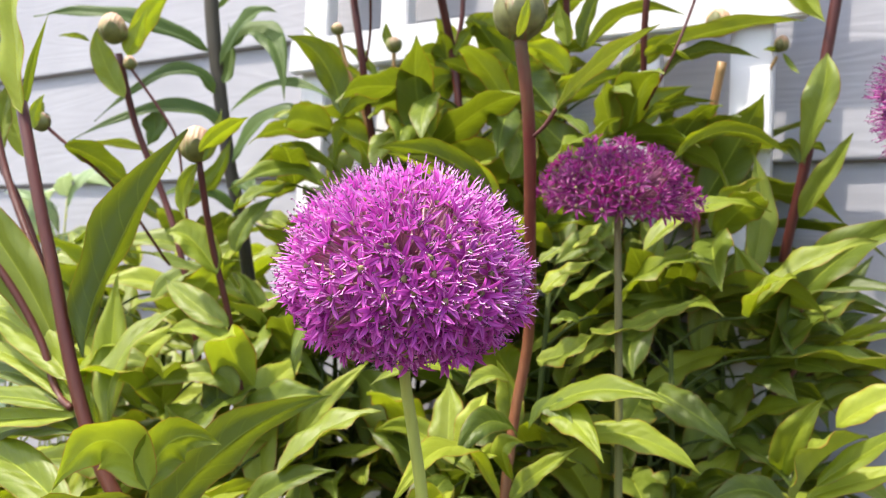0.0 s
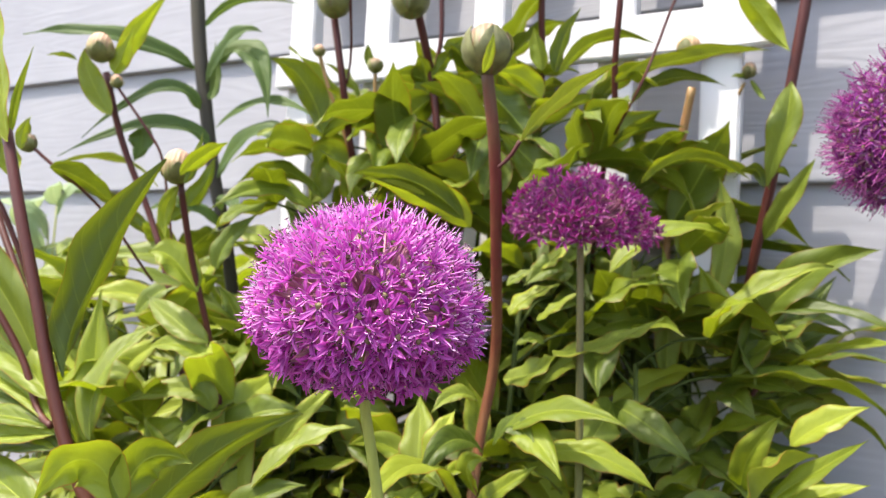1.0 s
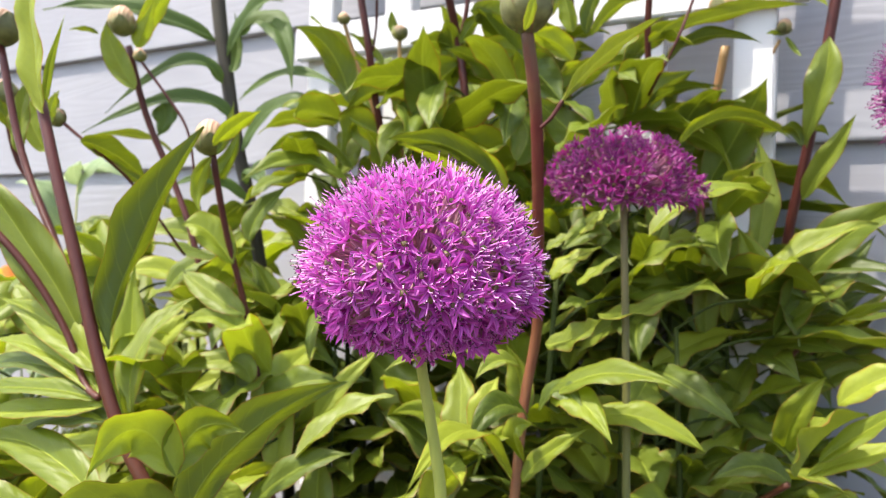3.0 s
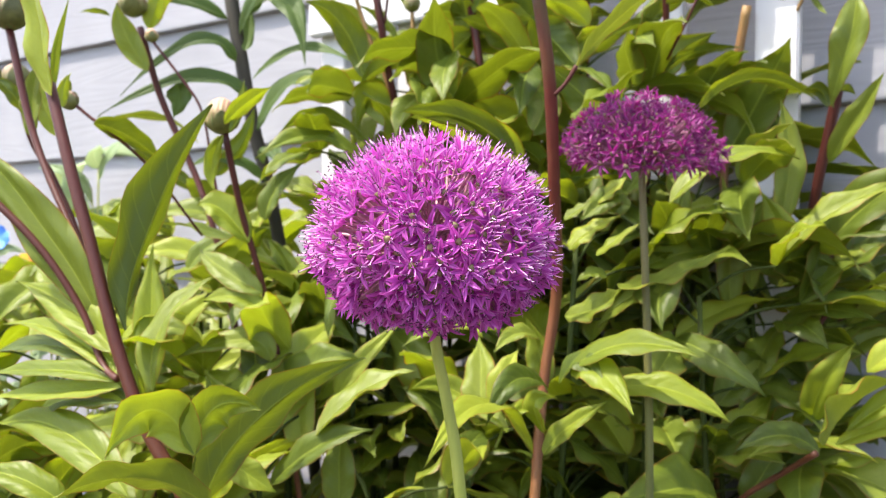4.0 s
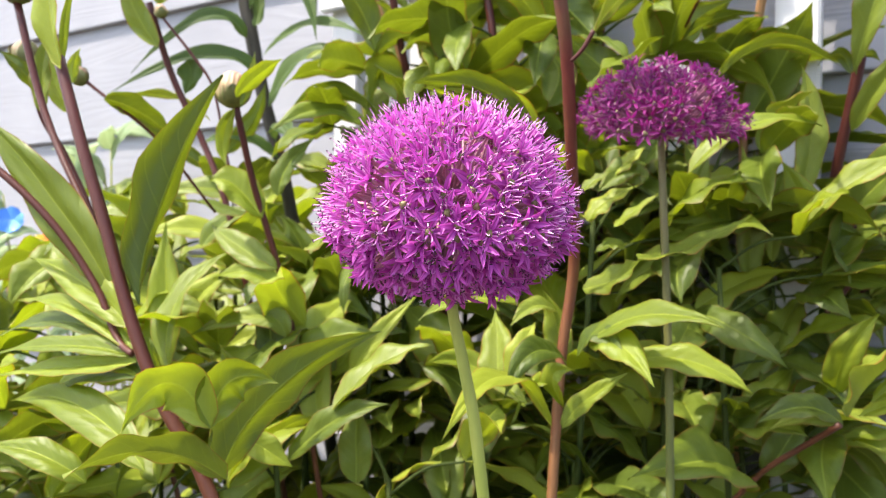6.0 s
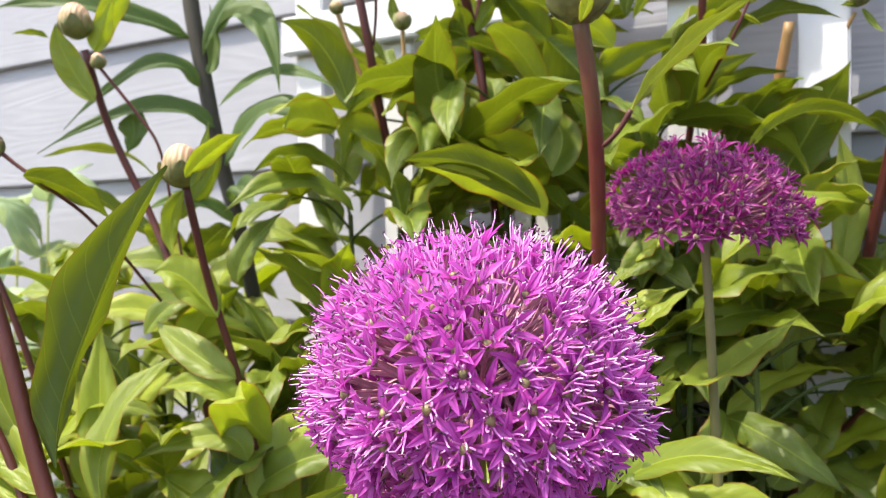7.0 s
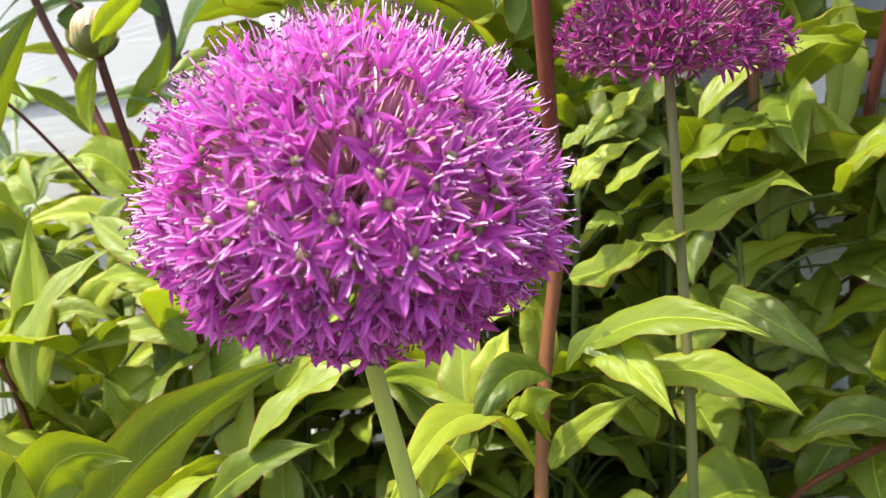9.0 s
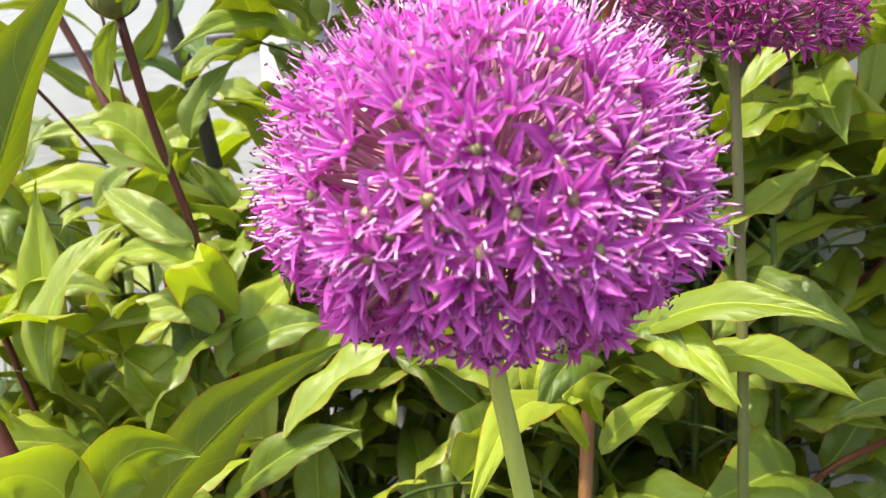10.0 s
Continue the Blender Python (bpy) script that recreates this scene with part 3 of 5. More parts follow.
leaf(peony_left, (-0.2080, 0.3894, 0.9194), (-0.2221, 0.3917, 1.0042), 0.0200, 0.00, (-0.55, -0.87, 0.30), fold=0.6, young=True, mid=(-0.2140, 0.3906, 0.9576))
leaf(peony_left, (-0.2492, 0.4436, 0.9046), (-0.2451, 0.4427, 0.9484), 0.0124, 0.00, (0.00, -0.87, 0.50), fold=0.4, mid=(-0.2488, 0.4431, 0.9281))
leaf(peony_left, (-0.2125, 0.3984, 0.9222), (-0.2032, 0.4001, 0.9729), 0.0043, 0.00, (-0.35, 0.67, 0.74), fold=0.4, young=True, mid=(-0.2103, 0.3991, 0.9439))
leaf(peony_left, (-0.1617, 0.3697, 0.8043), (-0.1257, 0.3871, 0.9148), 0.0270, 0.00, (-0.75, 0.57, 0.82), fold=0.75, widest=0.58, mid=(-0.1545, 0.3793, 0.8528))
leaf(peony_left, (-0.1864, 0.3918, 0.8098), (-0.2597, 0.4008, 0.9009), 0.0243, 0.00, (-0.20, -0.85, 0.53), fold=0.5, wave=0.08, mid=(-0.2182, 0.3984, 0.8541))
leaf(peony_left, (-0.1690, 0.3751, 0.7926), (-0.2424, 0.4146, 0.8243), 0.0179, 0.00, (-0.30, -0.71, 0.71), young=True, mid=(-0.2025, 0.3961, 0.8121))
leaf(peony_left, (-0.1676, 0.3718, 0.7803), (-0.2493, 0.4137, 0.8014), 0.0115, 0.00, (0.00, -0.64, 0.77), young=True, mid=(-0.2067, 0.3956, 0.7991))
leaf(peony_left, (-0.1689, 0.3718, 0.7795), (-0.2693, 0.4223, 0.7793), 0.0134, 0.00, (-0.20, -0.57, 0.82), mid=(-0.2180, 0.4049, 0.7912))
leaf(peony_left, (-0.1676, 0.3718, 0.7781), (-0.2565, 0.4027, 0.7744), 0.0119, 0.00, (0.00, -0.62, 0.79), young=True, mid=(-0.2070, 0.3851, 0.7821))
leaf(peony_left, (-0.1643, 0.3689, 0.7760), (-0.2564, 0.4024, 0.7631), 0.0142, 0.00, (0.00, -0.64, 0.77), young=True, mid=(-0.2013, 0.3851, 0.7716))
leaf(peony_left, (-0.1598, 0.3669, 0.7698), (-0.2384, 0.4128, 0.7471), 0.0177, 0.00, (0.00, -0.67, 0.74), mid=(-0.2008, 0.3950, 0.7658))
leaf(peony_left, (-0.1590, 0.3669, 0.7671), (-0.2059, 0.4045, 0.7562), 0.0130, 0.00, (0.00, -0.71, 0.71), young=True, mid=(-0.1787, 0.3861, 0.7723))
leaf(peony_left, (-0.1552, 0.3561, 0.7290), (-0.2536, 0.4122, 0.7482), 0.0209, 0.00, (-0.30, -0.71, 0.71), young=True, mid=(-0.2012, 0.3846, 0.7510))
leaf(peony_left, (-0.1832, 0.3947, 0.7210), (-0.2065, 0.4144, 0.7502), 0.0125, 0.00, (0.00, -0.87, 0.50), young=True, mid=(-0.1955, 0.4045, 0.7355))
leaf(peony_left, (-0.1930, 0.3741, 0.7165), (-0.2491, 0.3820, 0.7325), 0.0156, 0.00, (0.00, -0.64, 0.77), young=True, mid=(-0.2150, 0.3734, 0.7302))
leaf(peony_left, (-0.1518, 0.3674, 0.7738), (-0.1526, 0.3578, 0.7916), 0.0026, 0.00, (0.00, -0.87, 0.50), mid=(-0.1494, 0.3577, 0.7838))
leaf(peony_left, (-0.1149, 0.3335, 0.7557), (-0.1470, 0.3171, 0.7580), 0.0260, 0.00, (-0.25, 0.85, 0.50), fold=0.12, young=True, mid=(-0.1316, 0.3283, 0.7764))
leaf(peony_left, (-0.1149, 0.3335, 0.7557), (-0.0889, 0.3452, 0.7733), 0.0215, 0.00, (0.10, 0.85, 0.50), fold=0.15, curl=0.1, young=True, mid=(-0.1082, 0.3393, 0.7749))
leaf(peony_left, (-0.1228, 0.3478, 0.7401), (-0.1149, 0.3335, 0.7557), 0.0020, 0.00, (0.00, -0.87, 0.50), mid=(-0.1167, 0.3383, 0.7508))
leaf(peony_left, (-0.1182, 0.3527, 0.7257), (-0.0533, 0.4122, 0.7858), 0.0300, 0.00, (-0.40, 0.85, 0.50), fold=0.3, mid=(-0.0964, 0.3697, 0.7646))
leaf(peony_left, (-0.1105, 0.3382, 0.7323), (-0.1653, 0.3059, 0.7439), 0.0260, 0.00, (0.00, 0.70, 0.65), fold=0.3, mid=(-0.1360, 0.3224, 0.7493))
leaf(peony_left, (-0.1290, 0.4174, 0.7298), (-0.1021, 0.4181, 0.7110), 0.0158, 0.00, (0.00, -0.77, 0.64), young=True, mid=(-0.1168, 0.4177, 0.7207))
bud(peony_left, (-0.2588, 0.4377, 0.9752), 0.0105, (0, 0, 1), seed=21)
stalk(peony_left, 0.0023, (-0.2588, 0.4375, 0.9656), (-0.2388, 0.4268, 0.9040), (-0.1953, 0.3970, 0.8368))
peony_front = thing("peony", (0.03, 0.44, 0), "peony with a tall red stem, round bud and bright green leaves", "peony", "peonies")
stalk(peony_front, 0.0035, (0.0357, 0.4074, 0.9743), (0.0421, 0.4129, 0.9348), (0.0471, 0.4309, 0.8776), (0.0508, 0.4531, 0.8153), (0.0447, 0.4546, 0.7704), (0.0404, 0.4460, 0.7284), (0.0196, 0.4050, 0.3642), (0.0139, 0.3938, 0.0000), mat=STEM_FRONT)
bud(peony_front, (0.0355, 0.4071, 0.9844), 0.0136, (-0.03, 0, 1), seed=3, sepals=4)
leaf(peony_front, (0.0338, 0.3926, 0.9679), (0.0373, 0.3850, 0.9872), 0.0061, -0.10, (-0.35, 0.67, 0.74), fold=0.4, young=True)
leaf(peony_front, (0.0545, 0.4020, 0.9341), (0.1057, 0.4007, 0.9797), 0.0168, 0.00, (-0.65, 0.50, 0.87), fold=0.22, widest=0.45, wave=0.05, mid=(0.0759, 0.4013, 0.9595))
stalk(peony_front, 0.0012, (0.0550, 0.4020, 0.9353), (0.0498, 0.4042, 0.9267), (0.0446, 0.4064, 0.9215))
leaf(peony_front, (0.0553, 0.4319, 0.7767), (0.1118, 0.3798, 0.7921), 0.0167, 0.00, (-0.50, -0.57, 0.82), fold=0.3, young=True, mid=(0.0841, 0.4086, 0.7952))
leaf(peony_front, (0.0572, 0.4349, 0.7746), (0.0833, 0.3927, 0.7611), 0.0194, 0.00, (-0.20, -0.71, 0.71), fold=0.2, young=True, mid=(0.0704, 0.4176, 0.7785))
leaf(peony_front, (0.0775, 0.4277, 0.7670), (0.1356, 0.4099, 0.7545), 0.0178, 0.00, (-0.30, -0.64, 0.77), fold=0.3, young=True, mid=(0.1084, 0.4191, 0.7691))
leaf(peony_front, (0.0418, 0.4251, 0.7316), (0.0764, 0.4175, 0.7637), 0.0120, 0.00, (-0.30, -0.71, 0.71), young=True, mid=(0.0548, 0.4261, 0.7471))
leaf(peony_front, (0.0512, 0.4365, 0.7680), (0.0727, 0.4074, 0.7682), 0.0138, 0.00, (-0.20, -0.77, 0.64), mid=(0.0623, 0.4273, 0.7821))
leaf(peony_front, (0.0357, 0.4249, 0.7328), (-0.0175, 0.3378, 0.7507), 0.0197, 0.00, (-0.20, -0.62, 0.79), fold=0.3, young=True, mid=(0.0109, 0.3946, 0.7659))
leaf(peony_front, (0.0450, 0.4361, 0.7648), (0.0098, 0.3892, 0.7550), 0.0153, 0.00, (0.20, -0.77, 0.64), mid=(0.0255, 0.4055, 0.7761))
leaf(peony_front, (0.0164, 0.4346, 0.7538), (0.0292, 0.4460, 0.7857), 0.0158, 0.00, (-0.30, -0.91, 0.42), young=True, mid=(0.0201, 0.4352, 0.7710))
leaf(peony_front, (0.0427, 0.4255, 0.7425), (0.0477, 0.4162, 0.7645), 0.0138, 0.00, (-0.30, -0.71, 0.71), young=True, mid=(0.0358, 0.4156, 0.7615))
leaf(peony_front, (0.0435, 0.4355, 0.7415), (0.0240, 0.4149, 0.7534), 0.0122, 0.00, (-0.30, -0.67, 0.74), young=True, mid=(0.0335, 0.4254, 0.7562))
leaf(peony_front, (0.0435, 0.4560, 0.7607), (0.0342, 0.4666, 0.8019), 0.0165, 0.00, (-0.30, -0.94, 0.34), young=True, mid=(0.0426, 0.4664, 0.7786))
leaf(peony_front, (0.0426, 0.4667, 0.7886), (0.0146, 0.4452, 0.7824), 0.0117, 0.00, (-0.10, -0.77, 0.64), mid=(0.0287, 0.4562, 0.7932))
leaf(peony_front, (0.0209, 0.4658, 0.7935), (-0.0370, 0.4430, 0.7861), 0.0117, 0.00, (-0.30, -0.64, 0.77), young=True, mid=(-0.0087, 0.4546, 0.7980))
leaf(peony_front, (0.0086, 0.4739, 0.7378), (0.0070, 0.5050, 0.7847), 0.0225, 0.00, (-0.30, -0.95, 0.31), mid=(0.0078, 0.4844, 0.7614))
leaf(peony_front, (0.0245, 0.4645, 0.7353), (-0.0338, 0.4624, 0.7584), 0.0167, 0.00, (-0.30, -0.71, 0.71), young=True, mid=(-0.0095, 0.4835, 0.7544))
leaf(peony_front, (0.0575, 0.4677, 0.8020), (0.0833, 0.4293, 0.8217), 0.0191, 0.00, (-0.30, -0.71, 0.71), mid=(0.0743, 0.4486, 0.8091))
leaf(peony_front, (0.0797, 0.4171, 0.8220), (0.1577, 0.4833, 0.8434), 0.0210, 0.00, (-0.50, -0.53, 0.85), fold=0.35, mid=(0.1100, 0.4406, 0.8258))
leaf(peony_front, (0.0302, 0.4990, 0.8997), (-0.0419, 0.4662, 0.9216), 0.0186, 0.00, (-0.85, 0.50, 0.87), mid=(-0.0067, 0.4828, 0.9222))
leaf(peony_front, (0.0344, 0.5091, 0.8952), (-0.0355, 0.4765, 0.9204), 0.0246, 0.00, (-0.55, 0.60, 0.80), young=True, mid=(0.0036, 0.4931, 0.9142))
peony_back = thing("peony", (-0.05, 0.66, 0), "tall peony with several red stems and closed peach buds", "peony", "peonies")
stalk(peony_back, 0.0029, (-0.2696, 0.6331, 1.0169), (-0.2577, 0.6451, 0.9623), (-0.2320, 0.6474, 0.9031), (-0.2153, 0.6388, 0.8663), (-0.1925, 0.6320, 0.7815), (-0.1347, 0.6147, 0.3907), (-0.1190, 0.6099, 0.0000))
bud(peony_back, (-0.2750, 0.6323, 1.0363), 0.0119, (-0.1, 0, 1), seed=4, blush=True)
stalk(peony_back, 0.0012, (-0.2549, 0.6237, 1.0025), (-0.2321, 0.6250, 0.9730), (-0.2177, 0.6259, 0.9511), (-0.2090, 0.6275, 0.9066), (-0.2000, 0.6294, 0.8530))
bud(peony_back, (-0.2560, 0.6235, 1.0070), 0.0054, (-0.2, 0, 1), seed=6, blush=True)
stalk(peony_back, 0.0022, (-0.1522, 0.4877, 0.9130), (-0.1451, 0.4995, 0.8633), (-0.1339, 0.5062, 0.8173), (-0.1238, 0.5134, 0.7595), (-0.0874, 0.5390, 0.3798), (-0.0774, 0.5461, 0.0000))
bud(peony_back, (-0.1540, 0.4874, 0.9225), 0.0108, (-0.05, 0, 1), seed=7, blush=True)
stalk(peony_back, 0.0012, (-0.2588, 0.5059, 0.9349), (-0.2506, 0.5063, 0.9280), (-0.2363, 0.5068, 0.9170), (-0.2217, 0.5276, 0.8990), (-0.1926, 0.5596, 0.8479))
bud(peony_back, (-0.2611, 0.5059, 0.9363), 0.0062, (-0.4, 0, 1), seed=8)
leaf(peony_back, (-0.2620, 0.5057, 0.9402), (-0.2625, 0.5053, 0.9529), 0.0058, 0.10, (-0.35, 0.67, 0.74))
stalk(peony_back, 0.0022, (-0.3007, 0.5151, 0.9462), (-0.2976, 0.5264, 0.9108), (-0.2855, 0.5272, 0.8906), (-0.2601, 0.5297, 0.8257), (-0.1713, 0.5385, 0.4129), (-0.1471, 0.5409, 0.0000))
bud(peony_back, (-0.3017, 0.5149, 0.9517), 0.0103, (0, 0, 1), seed=9)
stalk(peony_back, 0.0031, (-0.0858, 0.6008, 1.1357), (-0.0802, 0.6029, 1.0751), (-0.0698, 0.6051, 1.0147), (-0.0639, 0.6166, 0.9735), (-0.0559, 0.6282, 0.9310), (-0.0426, 0.6311, 0.8508), (-0.0039, 0.6396, 0.4254), (0.0066, 0.6419, 0.0000))
bud(peony_back, (-0.0764, 0.5859, 1.0694), 0.0128, (0, 0, 1), seed=10)
stalk(peony_back, 0.0017, (-0.0919, 0.6241, 1.0373), (-0.0831, 0.6251, 1.0107), (-0.0706, 0.6263, 0.9798), (-0.0629, 0.6272, 0.9577), mat=STEM_TAN)
bud(peony_back, (-0.0925, 0.6240, 1.0409), 0.0049, (0, 0, 1), seed=11, blush=True)
stalk(peony_back, 0.0017, (-0.0501, 0.6646, 1.0348), (-0.0484, 0.6661, 0.9942), (-0.0446, 0.6681, 0.9370), mat=STEM_TAN)
bud(peony_back, (-0.0504, 0.6644, 1.0420), 0.0067, (0, 0, 1), seed=12)
leaf(peony_back, (-0.0537, 0.6644, 1.0394), (-0.0580, 0.6636, 1.0617), 0.0086, 0.10, (-0.35, 0.67, 0.74))
stalk(peony_back, 0.0035, (-0.0171, 0.6031, 1.0864), (-0.0070, 0.6145, 1.0511), (0.0004, 0.6255, 1.0233), (0.0072, 0.6271, 0.9787), (0.0099, 0.6385, 0.9398), (0.0204, 0.6416, 0.8535), (0.0490, 0.6500, 0.4268), (0.0568, 0.6523, 0.0000))
bud(peony_back, (-0.0178, 0.5860, 1.0733), 0.0143, (0, 0, 1), seed=13)
stalk(peony_back, 0.0023, (0.0006, 0.6208, 1.1580), (0.0046, 0.6231, 1.0953), (0.0063, 0.6245, 1.0550), (0.0013, 0.6255, 1.0233))
stalk(peony_back, 0.0028, (0.0841, 0.6016, 1.1603), (0.0848, 0.6043, 1.0821), (0.0885, 0.6157, 1.0419), (0.0902, 0.6278, 0.9822), (0.0899, 0.6393, 0.9386), (0.0911, 0.6422, 0.8565), (0.0945, 0.6504, 0.4283), (0.0954, 0.6526, 0.0000))
stalk(peony_back, 0.0026, (0.1380, 0.5529, 1.1369), (0.1367, 0.5551, 1.0731), (0.1371, 0.5667, 1.0284), (0.1402, 0.5779, 0.9945), (0.1368, 0.5892, 0.9548), (0.1354, 0.6114, 0.8930), (0.1299, 0.6994, 0.4465), (0.1284, 0.7234, 0.0000))
stalk(peony_back, 0.0012, (0.2020, 0.5436, 1.1345), (0.1718, 0.5458, 1.0628), (0.1614, 0.5468, 1.0310), (0.1526, 0.5475, 1.0072), (0.1394, 0.5686, 0.9737))
stalk(peony_back, 0.0012, (-0.0676, 0.5809, 1.1352), (-0.0633, 0.5835, 1.0639), (-0.0640, 0.6046, 1.0323), (-0.0661, 0.6053, 1.0105))
leaf(peony_back, (-0.2566, 0.6181, 0.9784), (-0.2778, 0.6085, 1.0293), 0.0187, 0.00, (-0.65, 0.67, 0.74), mid=(-0.2725, 0.6131, 1.0063))
leaf(peony_back, (-0.2653, 0.6388, 1.0172), (-0.2516, 0.6404, 1.0589), 0.0148, 0.00, (-0.35, 0.67, 0.74), young=True, mid=(-0.2593, 0.6394, 1.0334))
leaf(peony_back, (-0.2916, 0.6277, 1.0246), (-0.3116, 0.6168, 1.0244), 0.0054, 0.00, (-0.35, 0.57, 0.82), mid=(-0.3030, 0.6273, 1.0282))
leaf(peony_back, (-0.2599, 0.4966, 0.9304), (-0.2550, 0.4974, 0.9529), 0.0072, 0.00, (-0.35, 0.67, 0.74), young=True, mid=(-0.2600, 0.4969, 0.9413))
leaf(peony_back, (-0.2407, 0.4972, 0.9196), (-0.2075, 0.5282, 0.8969), 0.0187, 0.00, (-0.35, 0.50, 0.87), mid=(-0.2235, 0.5079, 0.9136))
leaf(peony_back, (-0.2731, 0.5157, 0.9147), (-0.2910, 0.5160, 0.9605), 0.0158, 0.00, (-0.35, 0.67, 0.74), young=True, mid=(-0.2826, 0.5157, 0.9335))
leaf(peony_back, (-0.2862, 0.5053, 0.9245), (-0.3078, 0.4950, 0.9520), 0.0117, 0.00, (-0.35, 0.67, 0.74), mid=(-0.2932, 0.4953, 0.9394))
leaf(peony_back, (-0.1467, 0.4713, 0.9159), (-0.1162, 0.4632, 0.9363), 0.0121, 0.00, (-0.35, 0.67, 0.74), young=True, mid=(-0.1310, 0.4674, 0.9287))
leaf(peony_back, (-0.1442, 0.4713, 0.9108), (-0.1382, 0.4825, 0.9451), 0.0069, 0.00, (-0.35, 0.67, 0.74), mid=(-0.1390, 0.4770, 0.9269))
leaf(peony_back, (-0.1509, 0.4810, 0.9103), (-0.1593, 0.4898, 0.8760), 0.0105, 0.00, (0.00, -0.94, 0.34), young=True, mid=(-0.1612, 0.4901, 0.8937))
leaf(peony_back, (-0.0786, 0.5842, 0.9016), (-0.1461, 0.5311, 0.9002), 0.0233, 0.00, (0.00, -0.74, 0.67), mid=(-0.1102, 0.5632, 0.9200))
leaf(peony_back, (-0.0795, 0.6046, 0.9185), (-0.1493, 0.6117, 0.9281), 0.0228, 0.00, (-0.35, 0.50, 0.87), mid=(-0.1163, 0.6135, 0.9402))
leaf(peony_back, (-0.0819, 0.6058, 0.9684), (-0.1241, 0.5852, 1.0224), 0.0248, 0.00, (-0.05, 0.64, 0.77), mid=(-0.0977, 0.5960, 1.0070))
leaf(peony_back, (-0.1409, 0.4998, 0.8439), (-0.1735, 0.4989, 0.8674), 0.0239, 0.00, (0.30, -0.77, 0.64), young=True, mid=(-0.1591, 0.4995, 0.8656))
leaf(peony_back, (-0.1437, 0.5501, 0.8590), (-0.1160, 0.5525, 0.9009), 0.0175, 0.00, (-0.20, -0.91, 0.42), mid=(-0.1378, 0.5509, 0.8789))
leaf(peony_back, (-0.1929, 0.4751, 0.7503), (-0.1625, 0.5183, 0.8228), 0.0203, 0.00, (-0.50, -0.85, 0.53), fold=0.4, young=True, mid=(-0.1942, 0.4962, 0.7949))
leaf(peony_back, (-0.2090, 0.5042, 0.7438), (-0.2141, 0.5265, 0.8432), 0.0249, 0.00, (0.00, -0.95, 0.31), young=True, mid=(-0.2123, 0.5152, 0.7869))
leaf(peony_back, (-0.1350, 0.4976, 0.7444), (-0.1450, 0.5185, 0.7965), 0.0185, 0.00, (0.00, -0.98, 0.21), mid=(-0.1398, 0.5080, 0.7699))
leaf(peony_back, (-0.1428, 0.4870, 0.7359), (-0.1617, 0.4769, 0.7670), 0.0176, 0.00, (-0.30, -0.87, 0.50), young=True, mid=(-0.1502, 0.4769, 0.7469))
leaf(peony_back, (-0.1298, 0.4991, 0.7969), (-0.1768, 0.5072, 0.8049), 0.0161, 0.00, (0.00, -0.74, 0.67), young=True, mid=(-0.1479, 0.4986, 0.8095))
leaf(peony_back, (-0.1317, 0.4994, 0.8114), (-0.1842, 0.5278, 0.8394), 0.0187, 0.00, (0.00, -0.82, 0.57), mid=(-0.1585, 0.5086, 0.8252))
leaf(peony_back, (-0.1260, 0.4986, 0.7680), (-0.1912, 0.4956, 0.7677), 0.0181, 0.00, (0.00, -0.77, 0.64), mid=(-0.1442, 0.4981, 0.7824))
leaf(peony_back, (-0.1223, 0.4982, 0.7462), (-0.0877, 0.5510, 0.7915), 0.0251, 0.00, (0.00, -0.77, 0.64), young=True, mid=(-0.1088, 0.5195, 0.7722))
leaf(peony_back, (-0.0866, 0.4494, 0.7342), (-0.0295, 0.4579, 0.7703), 0.0240, 0.00, (-0.10, -0.25, 0.95), fold=0.5, wave=0.1, mid=(-0.0581, 0.4564, 0.7593))
leaf(peony_back, (-0.0825, 0.5000, 0.7464), (-0.0403, 0.5132, 0.7961), 0.0146, 0.00, (0.00, -0.87, 0.50), young=True, mid=(-0.0718, 0.5009, 0.7645))
leaf(peony_back, (-0.1151, 0.4573, 0.7015), (-0.0527, 0.4411, 0.7401), 0.0183, 0.00, (0.00, -0.71, 0.71), mid=(-0.0866, 0.4493, 0.7277))
leaf(peony_back, (-0.0751, 0.4588, 0.6883), (-0.0737, 0.4601, 0.7383), 0.0200, 0.00, (0.00, -0.94, 0.34), mid=(-0.0752, 0.4594, 0.7116))
leaf(peony_back, (-0.1286, 0.5080, 0.7478), (-0.0700, 0.5012, 0.7700), 0.0241, 0.00, (0.00, -0.71, 0.71), mid=(-0.0971, 0.4999, 0.7681))
leaf(peony_back, (-0.1040, 0.4979, 0.7029), (-0.1054, 0.5397, 0.7730), 0.0226, 0.00, (0.00, -0.91, 0.42), young=True, mid=(-0.1124, 0.5186, 0.7420))
leaf(peony_back, (-0.0167, 0.6085, 0.9578), (-0.0905, 0.6051, 0.9562), 0.0226, 0.00, (-0.45, 0.50, 0.87), mid=(-0.0559, 0.6073, 0.9807))
leaf(peony_back, (-0.0149, 0.6185, 0.9573), (-0.0625, 0.6275, 1.0002), 0.0241, 0.00, (-0.05, 0.64, 0.77), mid=(-0.0362, 0.6184, 0.9904))
leaf(peony_back, (0.0016, 0.6306, 1.0085), (-0.0533, 0.6266, 0.9499), 0.0413, 0.00, (-0.15, 0.64, 0.77), mid=(-0.0221, 0.6290, 0.9859))
leaf(peony_back, (0.0061, 0.6308, 1.0085), (0.0419, 0.6115, 0.9710), 0.0221, 0.00, (-0.35, 0.54, 0.84), young=True, mid=(0.0312, 0.6220, 1.0105))
